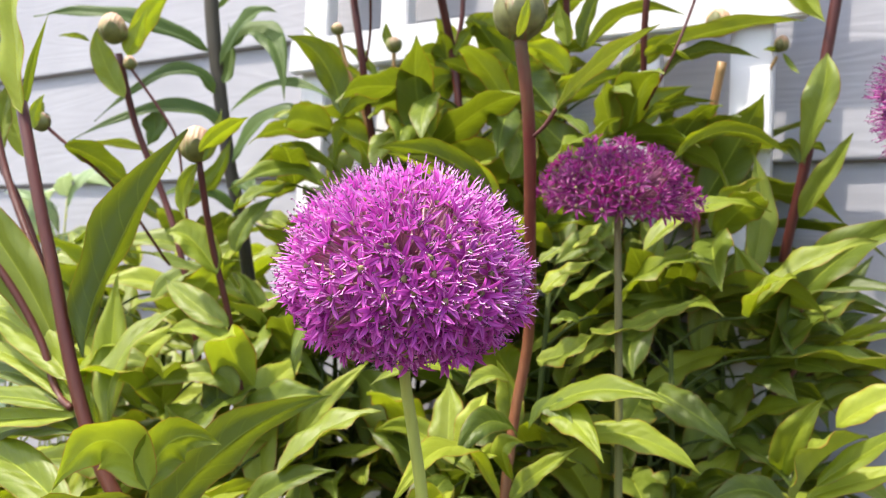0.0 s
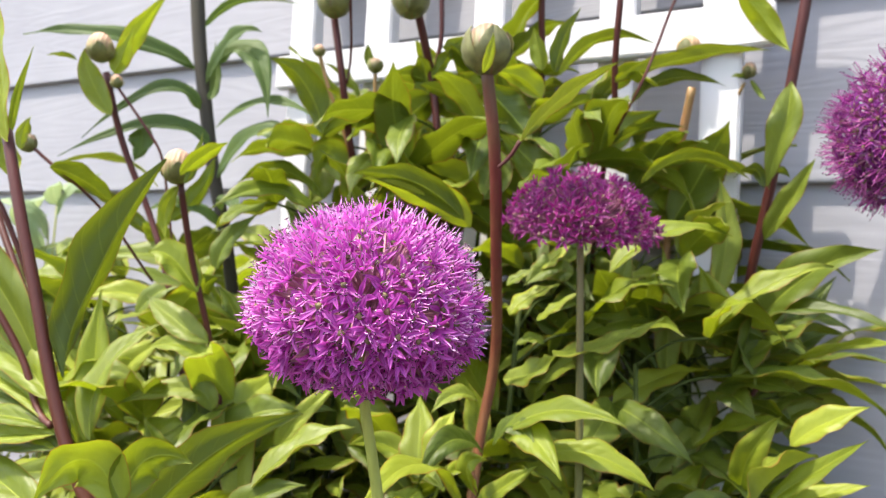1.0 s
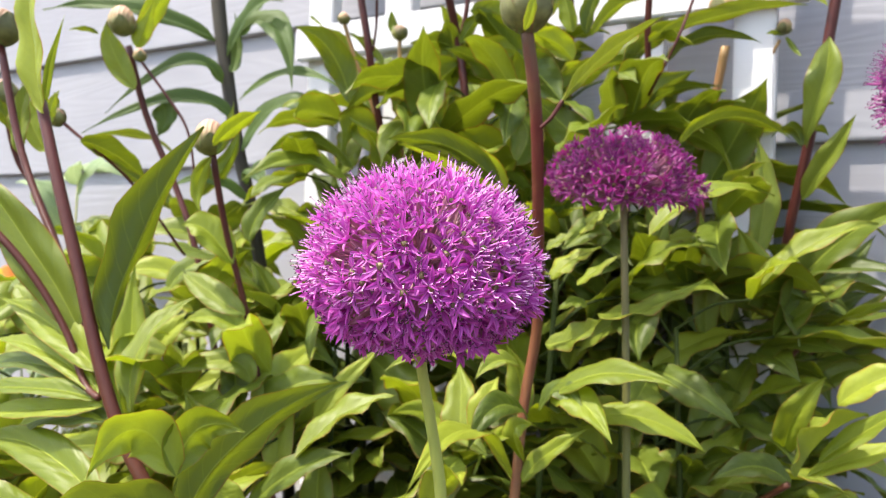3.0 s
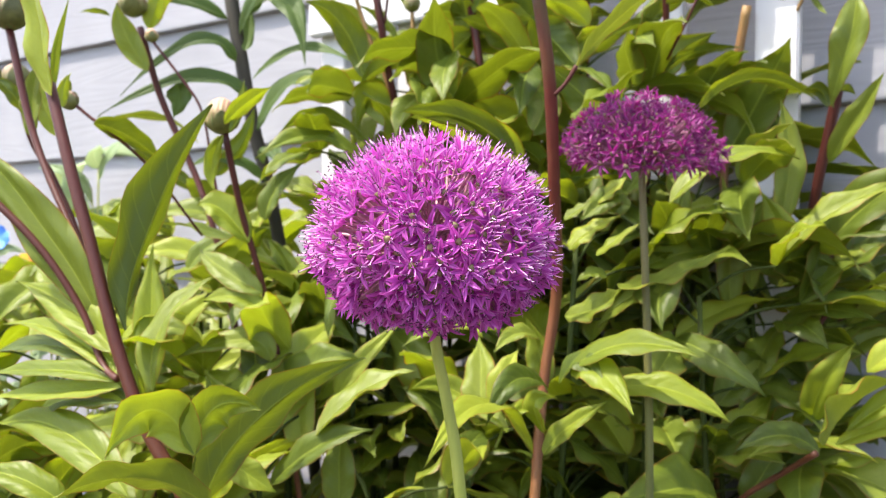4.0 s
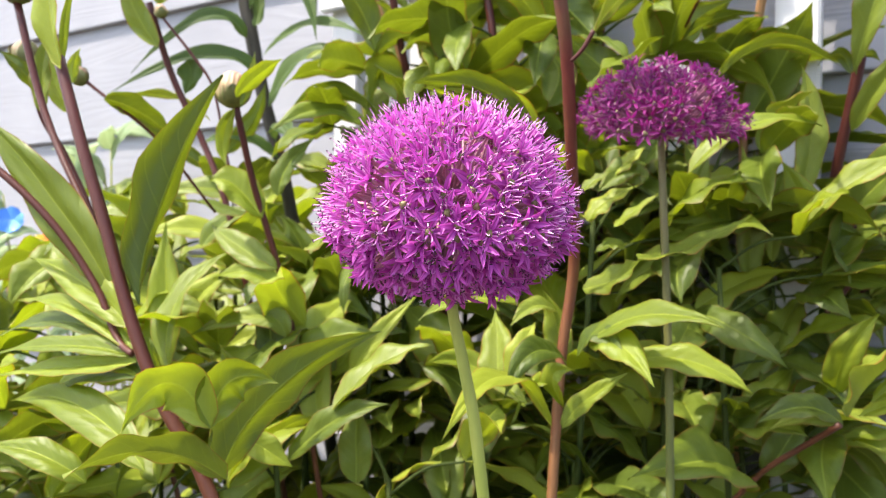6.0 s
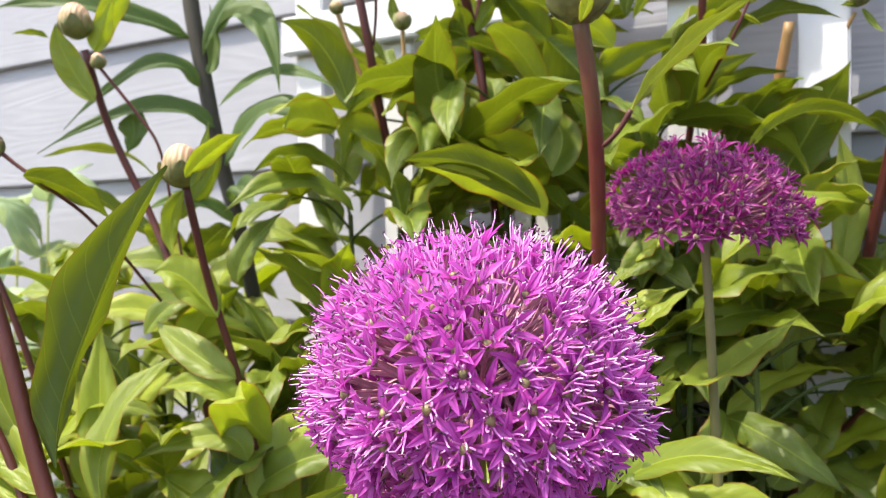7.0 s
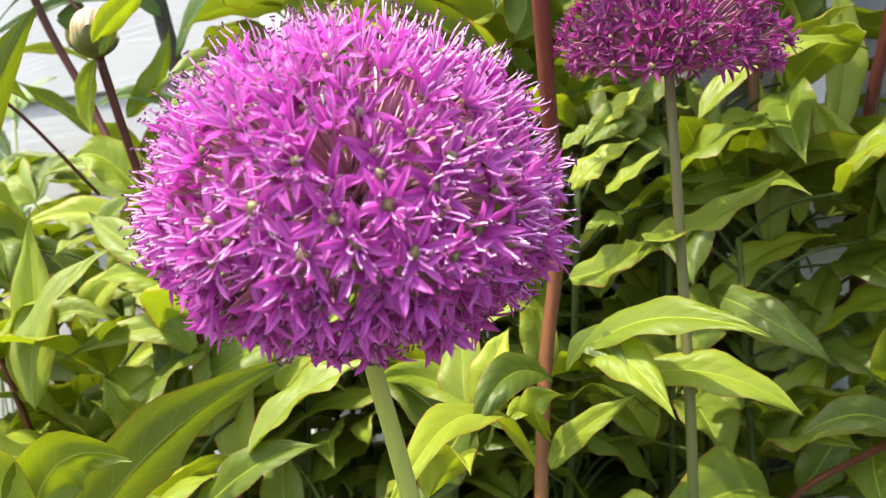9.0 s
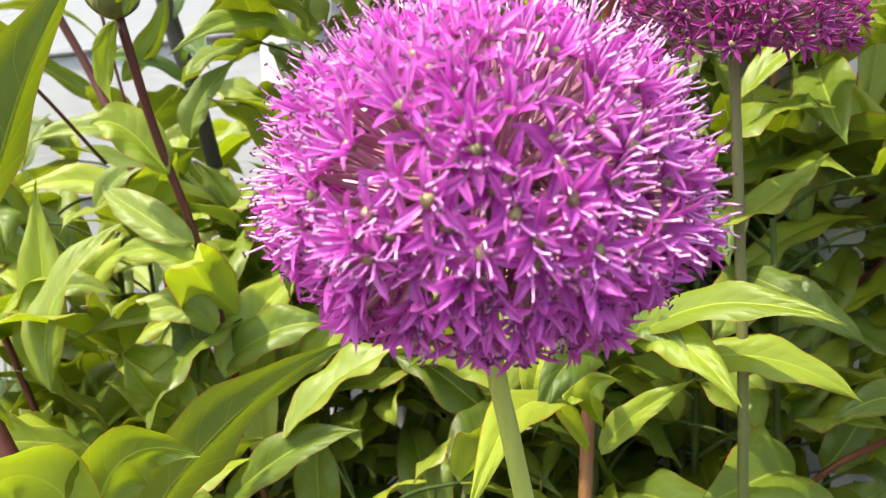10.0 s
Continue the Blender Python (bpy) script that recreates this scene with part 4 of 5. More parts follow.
leaf(peony_back, (-0.0633, 0.6157, 0.9306), (-0.0873, 0.6043, 0.9206), 0.0263, 0.00, (-0.35, 0.64, 0.77), mid=(-0.0811, 0.6155, 0.9571))
leaf(peony_back, (-0.0589, 0.6158, 0.9262), (-0.0137, 0.5875, 0.9144), 0.0302, 0.00, (-0.35, 0.57, 0.82), mid=(-0.0319, 0.6076, 0.9512))
leaf(peony_back, (0.0073, 0.6293, 0.9456), (0.0311, 0.6101, 0.9384), 0.0247, 0.00, (-0.35, 0.67, 0.74), mid=(0.0162, 0.6302, 0.9681))
leaf(peony_back, (-0.0018, 0.6298, 0.9815), (-0.0087, 0.5880, 0.9270), 0.0200, 0.00, (-0.35, 0.67, 0.74), mid=(-0.0058, 0.6089, 0.9556))
leaf(peony_back, (0.0002, 0.6308, 1.0174), (-0.0401, 0.6289, 1.0173), 0.0162, 0.00, (-0.35, 0.57, 0.82), mid=(-0.0200, 0.6301, 1.0263))
leaf(peony_back, (0.0874, 0.6135, 0.9690), (0.0612, 0.6132, 1.0037), 0.0200, 0.00, (-0.35, 0.67, 0.74), mid=(0.0722, 0.6133, 0.9907))
leaf(peony_back, (0.0437, 0.5702, 0.9206), (0.0277, 0.5807, 0.9671), 0.0262, 0.00, (-0.35, 0.67, 0.74), mid=(0.0525, 0.5814, 0.9507))
leaf(peony_back, (0.0047, 0.6254, 1.0280), (-0.0153, 0.6243, 1.0541), 0.0157, 0.05, (-0.35, 0.67, 0.74), young=True)
leaf(peony_back, (0.0019, 0.6057, 1.0177), (0.0244, 0.6048, 1.0513), 0.0130, 0.05, (-0.35, 0.67, 0.74))
leaf(peony_back, (0.0428, 0.5666, 1.0041), (0.0789, 0.5683, 0.9651), 0.0284, 0.10, (-0.35, 0.67, 0.74))
leaf(peony_back, (0.0871, 0.6069, 1.0083), (0.0662, 0.6057, 1.0378), 0.0196, 0.05, (-0.35, 0.67, 0.74))
leaf(peony_back, (0.0982, 0.5794, 1.0189), (0.1639, 0.5590, 1.0409), 0.0140, 0.00, (-0.35, 0.57, 0.82), fold=0.4, mid=(0.1244, 0.5687, 1.0447))
leaf(peony_back, (0.0961, 0.5893, 1.0233), (0.1133, 0.5876, 1.0746), 0.0162, 0.00, (-0.35, 0.67, 0.74), fold=0.4, mid=(0.1005, 0.5885, 1.0466))
leaf(peony_back, (0.0869, 0.5991, 1.0274), (0.0784, 0.5979, 1.0609), 0.0148, 0.00, (-0.35, 0.67, 0.74), fold=0.4, young=True, mid=(0.0835, 0.5985, 1.0446))
leaf(peony_back, (0.0856, 0.5800, 1.0007), (0.0464, 0.5692, 1.0162), 0.0200, 0.00, (-0.35, 0.57, 0.82), fold=0.4, young=True, mid=(0.0684, 0.5744, 1.0145))
leaf(peony_back, (0.1361, 0.5599, 1.0111), (0.2451, 0.5497, 1.0368), 0.0169, 0.00, (-0.35, 0.50, 0.87), fold=0.5, mid=(0.1904, 0.5545, 1.0309))
leaf(peony_back, (0.1483, 0.5606, 0.9947), (0.2181, 0.5604, 1.0118), 0.0146, 0.00, (-0.35, 0.50, 0.87), fold=0.5, mid=(0.1765, 0.5600, 1.0155))
leaf(peony_back, (0.1383, 0.5699, 1.0131), (0.1681, 0.5503, 1.0044), 0.0138, 0.00, (-0.35, 0.50, 0.87), fold=0.4, young=True, mid=(0.1522, 0.5599, 1.0143))
leaf(peony_back, (0.1384, 0.5715, 0.9656), (0.1926, 0.5712, 0.9827), 0.0132, 0.00, (-0.35, 0.50, 0.87), fold=0.3, mid=(0.1605, 0.5712, 0.9791))
leaf(peony_back, (0.1425, 0.5820, 0.9538), (0.1782, 0.5815, 0.9715), 0.0118, 0.00, (-0.35, 0.50, 0.87), fold=0.3, young=True, mid=(0.1595, 0.5816, 0.9664))
leaf(peony_back, (0.1198, 0.6004, 0.9942), (0.1347, 0.5917, 0.9584), 0.0172, 0.00, (-0.35, 0.57, 0.82), fold=0.3, mid=(0.1295, 0.6012, 0.9729))
leaf(peony_back, (0.1121, 0.6012, 0.9721), (0.1392, 0.6004, 0.9973), 0.0174, 0.00, (-0.35, 0.57, 0.82), fold=0.3, mid=(0.1243, 0.6006, 0.9900))
leaf(peony_back, (0.1497, 0.5227, 0.9325), (0.2296, 0.5330, 0.9384), 0.0160, 0.00, (-0.35, 0.50, 0.87), fold=0.5, mid=(0.1862, 0.5272, 0.9520))
leaf(peony_back, (0.1522, 0.5327, 0.9339), (0.1916, 0.5322, 0.9550), 0.0131, 0.00, (-0.35, 0.50, 0.87), fold=0.4, young=True, mid=(0.1688, 0.5322, 0.9493))
leaf(peony_back, (0.2533, 0.5731, 0.9401), (0.2265, 0.5627, 0.9448), 0.0098, 0.00, (-0.35, 0.50, 0.87), fold=0.4, mid=(0.2444, 0.5725, 0.9541))
leaf(peony_back, (0.2566, 0.5731, 0.9394), (0.2728, 0.5729, 0.9485), 0.0091, 0.00, (-0.35, 0.50, 0.87), fold=0.4, mid=(0.2630, 0.5727, 0.9529))
leaf(peony_back, (0.2421, 0.6040, 0.9108), (0.2244, 0.6019, 0.9709), 0.0235, 0.00, (-0.35, 0.67, 0.74), fold=0.2, mid=(0.2277, 0.6030, 0.9384))
leaf(peony_back, (0.1264, 0.5050, 0.8693), (0.2067, 0.5050, 0.8976), 0.0201, 0.00, (-0.20, -0.50, 0.85), fold=0.4, young=True, mid=(0.1638, 0.5050, 0.8996))
leaf(peony_back, (0.1785, 0.5833, 0.9210), (0.1859, 0.5826, 0.9424), 0.0185, 0.00, (-0.35, 0.57, 0.82), fold=0.3, mid=(0.1655, 0.5830, 0.9288))
leaf(peony_back, (0.1934, 0.6038, 0.9107), (0.2190, 0.6030, 0.9380), 0.0191, 0.00, (-0.35, 0.57, 0.82), fold=0.3, mid=(0.2054, 0.6031, 0.9330))
leaf(peony_back, (0.0864, 0.6099, 0.9213), (0.0464, 0.6088, 0.9414), 0.0348, 0.10, (-0.35, 0.64, 0.77))
leaf(peony_back, (0.0884, 0.6116, 0.8736), (0.1227, 0.5713, 0.8898), 0.0252, 0.10, (0.00, -0.77, 0.64))
leaf(peony_back, (0.1033, 0.5315, 0.8789), (0.0713, 0.5119, 0.8584), 0.0185, 0.10, (0.00, -0.77, 0.64))
leaf(peony_back, (0.0900, 0.5917, 0.8687), (0.1234, 0.5327, 0.8496), 0.0239, 0.10, (0.00, -0.71, 0.71))
peony_right = thing("peony", (0.27, 0.60, 0), "peony with slender red stems and large veined leaves by the wall", "peony", "peonies")
stalk(peony_right, 0.0042, (0.2863, 0.5640, 1.1484), (0.2769, 0.5661, 1.0830), (0.2706, 0.5733, 1.0193), (0.2633, 0.5859, 0.9426), (0.2562, 0.6034, 0.8675), (0.2605, 0.6255, 0.8106), (0.2774, 0.7116, 0.4053), (0.2820, 0.7351, 0.0000))
stalk(peony_right, 0.0035, (0.2074, 0.6076, 1.0221), (0.2028, 0.6192, 0.9738), (0.2009, 0.6305, 0.9375), (0.2004, 0.6356, 0.7892), (0.1997, 0.6431, 0.3946), (0.1995, 0.6452, 0.0000), mat=STEM_TAN)
bud(peony_right, (0.2031, 0.6065, 1.0515), 0.0109, (0.1, 0, 1), seed=14, blush=True)
stalk(peony_right, 0.0013, (0.2453, 0.5979, 1.0252), (0.2353, 0.6087, 0.9994), (0.2248, 0.6194, 0.9748), (0.2147, 0.6309, 0.9291), mat=STEM_TAN)
bud(peony_right, (0.2483, 0.5976, 1.0348), 0.0060, (0.3, 0, 1), seed=15, blush=True)
leaf(peony_right, (0.2485, 0.5978, 1.0288), (0.2305, 0.5876, 1.0268), 0.0042, 0.10, (-0.35, 0.57, 0.82))
leaf(peony_right, (0.2494, 0.5978, 1.0276), (0.2585, 0.5885, 1.0095), 0.0042, 0.10, (-0.35, 0.57, 0.82))
stalk(peony_right, 0.0019, (0.2619, 0.5770, 0.7997), (0.2418, 0.5854, 0.7693), (0.2309, 0.5944, 0.7514), (0.2138, 0.5929, 0.7220))
stalk(peony_right, 0.0026, (0.2581, 0.5745, 0.8356), (0.2438, 0.5952, 0.8123), (0.2399, 0.6160, 0.7887), (0.2214, 0.6168, 0.7619), (0.1877, 0.6190, 0.6865), (0.1030, 0.6247, 0.3433), (0.0799, 0.6263, 0.0000))
stalk(peony_right, 0.0021, (0.2864, 0.5962, 0.7973), (0.2666, 0.6068, 0.7739), (0.2417, 0.6175, 0.7454), (0.2088, 0.6188, 0.7005))
leaf(peony_right, (0.2549, 0.5730, 0.9410), (0.2657, 0.5604, 1.0181), 0.0237, 0.00, (-0.60, -0.91, 0.42), fold=0.5, widest=0.6, wave=0.1, mid=(0.2609, 0.5617, 0.9818))
leaf(peony_right, (0.2593, 0.5844, 0.9018), (0.2814, 0.5525, 0.9604), 0.0164, 0.00, (-0.60, -0.91, 0.42), fold=0.6, widest=0.45, mid=(0.2704, 0.5684, 0.9321))
leaf(peony_right, (0.2410, 0.5555, 0.8319), (0.2976, 0.4934, 0.8943), 0.0322, 0.00, (-0.30, -0.82, 0.57), fold=0.55, wave=0.08, mid=(0.2656, 0.5341, 0.8726))
leaf(peony_right, (0.2636, 0.5958, 0.8267), (0.3198, 0.5941, 0.8774), 0.0235, 0.00, (0.00, -0.77, 0.64), fold=0.5, mid=(0.2909, 0.5952, 0.8455))
leaf(peony_right, (0.2664, 0.6065, 0.8083), (0.2979, 0.6038, 0.8851), 0.0247, 0.00, (0.00, -0.87, 0.50), fold=0.5, mid=(0.2911, 0.6052, 0.8450))
leaf(peony_right, (0.2810, 0.6074, 0.7826), (0.3213, 0.5967, 0.8057), 0.0202, 0.00, (0.00, -0.71, 0.71), fold=0.5, mid=(0.3021, 0.6068, 0.8013))
leaf(peony_right, (0.2806, 0.6173, 0.7855), (0.3276, 0.6158, 0.8328), 0.0234, 0.00, (0.00, -0.77, 0.64), fold=0.5, mid=(0.2969, 0.6162, 0.8178))
leaf(peony_right, (0.2739, 0.5985, 0.7533), (0.3156, 0.5877, 0.7767), 0.0198, 0.00, (0.00, -0.71, 0.71), fold=0.5, mid=(0.2947, 0.5979, 0.7717))
leaf(peony_right, (0.2485, 0.5989, 0.7389), (0.2984, 0.5974, 0.7850), 0.0235, 0.00, (0.00, -0.77, 0.64), fold=0.5, mid=(0.2687, 0.5978, 0.7704))
leaf(peony_right, (0.2508, 0.6259, 0.8236), (0.2936, 0.6240, 0.8806), 0.0237, 0.00, (0.00, -0.82, 0.57), fold=0.5, mid=(0.2629, 0.6247, 0.8562))
leaf(peony_right, (0.2489, 0.6139, 0.8783), (0.2502, 0.6116, 0.9412), 0.0207, 0.00, (-0.35, 0.67, 0.74), fold=0.5, mid=(0.2430, 0.6129, 0.9049))
leaf(peony_right, (0.2430, 0.5555, 0.8328), (0.3125, 0.4853, 0.8414), 0.0198, 0.00, (0.00, -0.64, 0.77), fold=0.5, mid=(0.2628, 0.5248, 0.8521))
leaf(peony_right, (0.2710, 0.5664, 0.8088), (0.3188, 0.4956, 0.8338), 0.0170, 0.00, (0.00, -0.62, 0.79), fold=0.4, young=True, mid=(0.2922, 0.5359, 0.8258))
leaf(peony_right, (0.2321, 0.5760, 0.8161), (0.2110, 0.5586, 0.8820), 0.0257, 0.00, (0.20, -0.95, 0.31), fold=0.5, mid=(0.2161, 0.5649, 0.8473))
leaf(peony_right, (0.1999, 0.4480, 0.7325), (0.2342, 0.4374, 0.7719), 0.0330, 0.00, (-0.45, 0.35, 0.60), fold=0.65, wave=0.10, widest=0.48, mid=(0.2122, 0.4426, 0.7577))
leaf(peony_right, (0.2120, 0.4479, 0.7408), (0.2512, 0.4172, 0.7857), 0.0132, 0.00, (-0.40, -0.64, 0.77), fold=0.4, young=True, mid=(0.2321, 0.4376, 0.7619))
leaf(peony_right, (0.2103, 0.4581, 0.7306), (0.2641, 0.4377, 0.7568), 0.0156, 0.00, (-0.30, -0.50, 0.77), fold=0.4, young=True, mid=(0.2379, 0.4479, 0.7457))
leaf(peony_right, (0.2319, 0.4674, 0.7708), (0.2684, 0.4470, 0.7991), 0.0187, 0.00, (-0.30, -0.60, 0.71), fold=0.4, young=True, mid=(0.2480, 0.4571, 0.7878))
leaf(peony_right, (0.2076, 0.4725, 0.7226), (0.1577, 0.4702, 0.7224), 0.0167, 0.00, (0.00, -0.71, 0.71), mid=(0.1843, 0.4717, 0.7325))
stalk(peony_right, 0.0019, (0.2016, 0.4622, 0.7248), (0.1916, 0.4814, 0.7078), (0.1713, 0.4999, 0.6837), (0.0116, 0.6447, 0.3419), (-0.0319, 0.6842, 0.0000))
leaf(peony_right, (0.2441, 0.5920, 0.9047), (0.2353, 0.6295, 0.9749), 0.0261, 0.10, (-0.35, 0.67, 0.74))
leaf(peony_right, (0.2278, 0.5679, 1.0855), (0.2653, 0.5646, 1.0407), 0.0185, 0.10, (-0.05, 0.67, 0.74), young=True)
leaf(peony_right, (0.2170, 0.6358, 0.7899), (0.2054, 0.6324, 0.8838), 0.0278, 0.05, (0.00, -0.97, 0.26), fold=0.4)
leaf(peony_right, (0.2028, 0.6358, 0.7848), (0.1514, 0.6139, 0.8241), 0.0353, 0.10, (0.00, -0.87, 0.50))
leaf(peony_right, (0.2191, 0.6166, 0.7661), (0.1465, 0.5665, 0.7468), 0.0333, 0.12, (0.00, -0.77, 0.64))
leaf(peony_right, (0.2192, 0.6167, 0.7640), (0.2553, 0.5880, 0.7351), 0.0237, 0.10, (0.00, -0.87, 0.50), fold=0.5)
leaf(peony_right, (0.2296, 0.5973, 0.7486), (0.1780, 0.5379, 0.7163), 0.0319, 0.10, (0.00, -0.87, 0.50))
leaf(peony_right, (0.2487, 0.6370, 0.7643), (0.2853, 0.6181, 0.7429), 0.0247, 0.10, (0.00, -0.87, 0.50), fold=0.5)
leaf(peony_right, (0.2399, 0.6160, 0.7887), (0.2118, 0.6141, 0.8354), 0.0261, 0.10, (0.00, -0.94, 0.34))
leaf(peony_right, (0.1586, 0.6128, 0.8592), (0.0862, 0.5328, 0.8367), 0.0284, 0.10, (0.00, -0.77, 0.64))
leaf(peony_right, (0.1625, 0.5113, 0.6714), (0.0775, 0.4273, 0.7038), 0.0400, 0.15, (0.00, -0.64, 0.77))
leaf(peony_right, (0.1770, 0.5125, 0.6786), (0.2024, 0.5156, 0.7146), 0.0217, 0.10, (0.00, -0.87, 0.50))
leaf(peony_right, (0.2277, 0.5171, 0.7145), (0.1807, 0.5141, 0.7111), 0.0181, 0.10, (0.00, -0.64, 0.77))
leaf(peony_right, (0.2230, 0.5191, 0.7284), (0.2353, 0.4871, 0.7860), 0.0190, 0.00, (-0.30, -0.87, 0.50), fold=0.5, young=True, mid=(0.2210, 0.4980, 0.7599))
leaf(peony_right, (0.2216, 0.5982, 0.7550), (0.1679, 0.5970, 0.7827), 0.0209, 0.00, (0.00, -0.71, 0.71), fold=0.4, mid=(0.1985, 0.5972, 0.7799))
leaf(peony_right, (0.2189, 0.6164, 0.8048), (0.2010, 0.6133, 0.8915), 0.0207, 0.00, (0.00, -0.97, 0.26), fold=0.5, mid=(0.2076, 0.6148, 0.8492))
leaf(peony_right, (0.2636, 0.5958, 0.8267), (0.2688, 0.6138, 0.8838), 0.0186, 0.00, (0.00, -0.95, 0.31), fold=0.5, mid=(0.2597, 0.6049, 0.8522))
leaf(peony_right, (0.2537, 0.6173, 0.7841), (0.2019, 0.5965, 0.7996), 0.0177, 0.00, (0.00, -0.67, 0.74), fold=0.4, young=True, mid=(0.2315, 0.6067, 0.7977))
leaf(peony_right, (0.2631, 0.6072, 0.7861), (0.2917, 0.5988, 0.7455), 0.0167, 0.00, (0.00, -0.77, 0.64), fold=0.5, mid=(0.2796, 0.5979, 0.7688))
leaf(peony_right, (0.2515, 0.5979, 0.7652), (0.2566, 0.5694, 0.7254), 0.0169, 0.00, (0.00, -0.77, 0.64), fold=0.5, mid=(0.2532, 0.5786, 0.7479))
leaf(peony_back, (-0.2385, 0.6131, 0.7473), (-0.1939, 0.6165, 0.8013), 0.0225, 0.00, (0.00, -0.82, 0.57), fold=0.4, young=True, mid=(-0.2252, 0.6146, 0.7832))
leaf(peony_back, (-0.2466, 0.6336, 0.7809), (-0.2931, 0.6326, 0.8225), 0.0213, 0.00, (0.00, -0.77, 0.64), fold=0.4, mid=(-0.2653, 0.6335, 0.8087))
leaf(peony_back, (-0.2175, 0.5935, 0.7247), (-0.1568, 0.5969, 0.7509), 0.0217, 0.00, (0.00, -0.71, 0.71), fold=0.5, young=True, mid=(-0.1872, 0.5955, 0.7508))
leaf(peony_back, (-0.2329, 0.6352, 0.8180), (-0.1774, 0.6384, 0.8460), 0.0213, 0.00, (0.00, -0.77, 0.64), fold=0.4, mid=(-0.2098, 0.6368, 0.8413))
leaf(peony_back, (-0.2146, 0.5527, 0.6926), (-0.1824, 0.5554, 0.7414), 0.0227, 0.00, (0.00, -0.82, 0.57), fold=0.4, mid=(-0.2066, 0.5539, 0.7251))
leaf(peony_back, (-0.1536, 0.5157, 0.7042), (-0.1877, 0.5151, 0.7418), 0.0196, 0.00, (0.00, -0.77, 0.64), fold=0.5, young=True, mid=(-0.1613, 0.5160, 0.7268))
leaf(peony_back, (-0.1353, 0.5987, 0.7858), (-0.1573, 0.5993, 0.8465), 0.0217, 0.00, (0.00, -0.91, 0.42), fold=0.5, mid=(-0.1398, 0.5994, 0.8205))
leaf(peony_back, (-0.1178, 0.5989, 0.7598), (-0.0833, 0.6014, 0.7990), 0.0226, 0.00, (0.00, -0.82, 0.57), fold=0.5, mid=(-0.1049, 0.6001, 0.7859))
leaf(peony_back, (-0.2656, 0.6128, 0.7831), (-0.3151, 0.6112, 0.8099), 0.0189, 0.00, (0.00, -0.77, 0.64), fold=0.4, young=True, mid=(-0.2836, 0.6124, 0.8010))
leaf(peony_back, (-0.2611, 0.5924, 0.7593), (-0.2090, 0.5950, 0.7681), 0.0191, 0.00, (0.00, -0.74, 0.67), fold=0.4, mid=(-0.2351, 0.5940, 0.7767))
leaf(peony_back, (-0.1236, 0.5175, 0.7194), (-0.1614, 0.5164, 0.7456), 0.0166, 0.00, (0.00, -0.74, 0.67), fold=0.5, mid=(-0.1388, 0.5174, 0.7419))
leaf(peony_right, (0.2145, 0.6337, 0.7488), (0.2277, 0.6362, 0.8252), 0.0314, 0.00, (0.00, -0.87, 0.50), fold=0.3, mid=(0.2099, 0.6344, 0.7847))
leaf(peony_right, (0.2200, 0.6238, 0.7461), (0.1556, 0.6116, 0.7737), 0.0263, 0.00, (0.00, -0.77, 0.64), fold=0.4, mid=(0.1846, 0.6228, 0.7681))
leaf(peony_right, (0.2557, 0.6150, 0.7306), (0.1992, 0.6129, 0.7478), 0.0278, 0.00, (0.00, -0.77, 0.64), fold=0.3, mid=(0.2295, 0.6144, 0.7523))
leaf(peony_right, (0.2383, 0.6145, 0.7392), (0.2858, 0.6176, 0.7785), 0.0261, 0.00, (0.00, -0.87, 0.50), fold=0.3, mid=(0.2642, 0.6161, 0.7567))
leaf(peony_right, (0.2306, 0.5937, 0.7220), (0.2310, 0.5736, 0.7205), 0.0132, 0.00, (0.00, -0.77, 0.64), fold=0.5, young=True, mid=(0.2246, 0.5837, 0.7367))
leaf(peony_right, (0.2271, 0.5631, 0.7089), (0.2386, 0.5540, 0.7214), 0.0087, 0.00, (0.00, -0.77, 0.64), fold=0.5, young=True, mid=(0.2308, 0.5537, 0.7253))
leaf(peony_right, (0.1813, 0.5304, 0.6866), (0.1285, 0.5285, 0.7052), 0.0226, 0.00, (0.00, -0.71, 0.71), fold=0.3, mid=(0.1586, 0.5302, 0.7166))
leaf(peony_right, (0.2043, 0.4723, 0.7216), (0.1713, 0.4906, 0.7115), 0.0116, 0.00, (0.00, -0.71, 0.71), fold=0.3, mid=(0.1882, 0.4817, 0.7248))
leaf(peony_right, (0.2192, 0.6479, 0.8766), (0.2642, 0.6529, 0.9075), 0.0260, 0.00, (0.00, -0.77, 0.64), fold=0.4, mid=(0.2417, 0.6511, 0.9033))
leaf(peony_right, (0.2145, 0.6456, 0.8408), (0.2684, 0.6506, 0.8627), 0.0260, 0.00, (0.00, -0.77, 0.64), fold=0.4, mid=(0.2415, 0.6490, 0.8674))
leaf(peony_right, (0.2681, 0.6478, 0.8133), (0.2189, 0.6448, 0.8228), 0.0260, 0.00, (0.00, -0.77, 0.64), fold=0.4, mid=(0.2414, 0.6472, 0.8360))
leaf(peony_right, (0.2554, 0.6402, 0.8714), (0.2346, 0.6418, 0.9245), 0.0239, 0.00, (0.00, -0.91, 0.42), fold=0.4, mid=(0.2477, 0.6414, 0.9023))
leaf(peony_right, (0.2465, 0.6242, 0.7800), (0.2426, 0.6277, 0.8451), 0.0252, 0.00, (0.00, -0.91, 0.42), fold=0.4, mid=(0.2381, 0.6256, 0.8148))
leaf(peony_right, (0.2163, 0.6231, 0.7976), (0.2533, 0.6277, 0.8320), 0.0235, 0.00, (0.00, -0.77, 0.64), fold=0.4, mid=(0.2294, 0.6255, 0.8235))
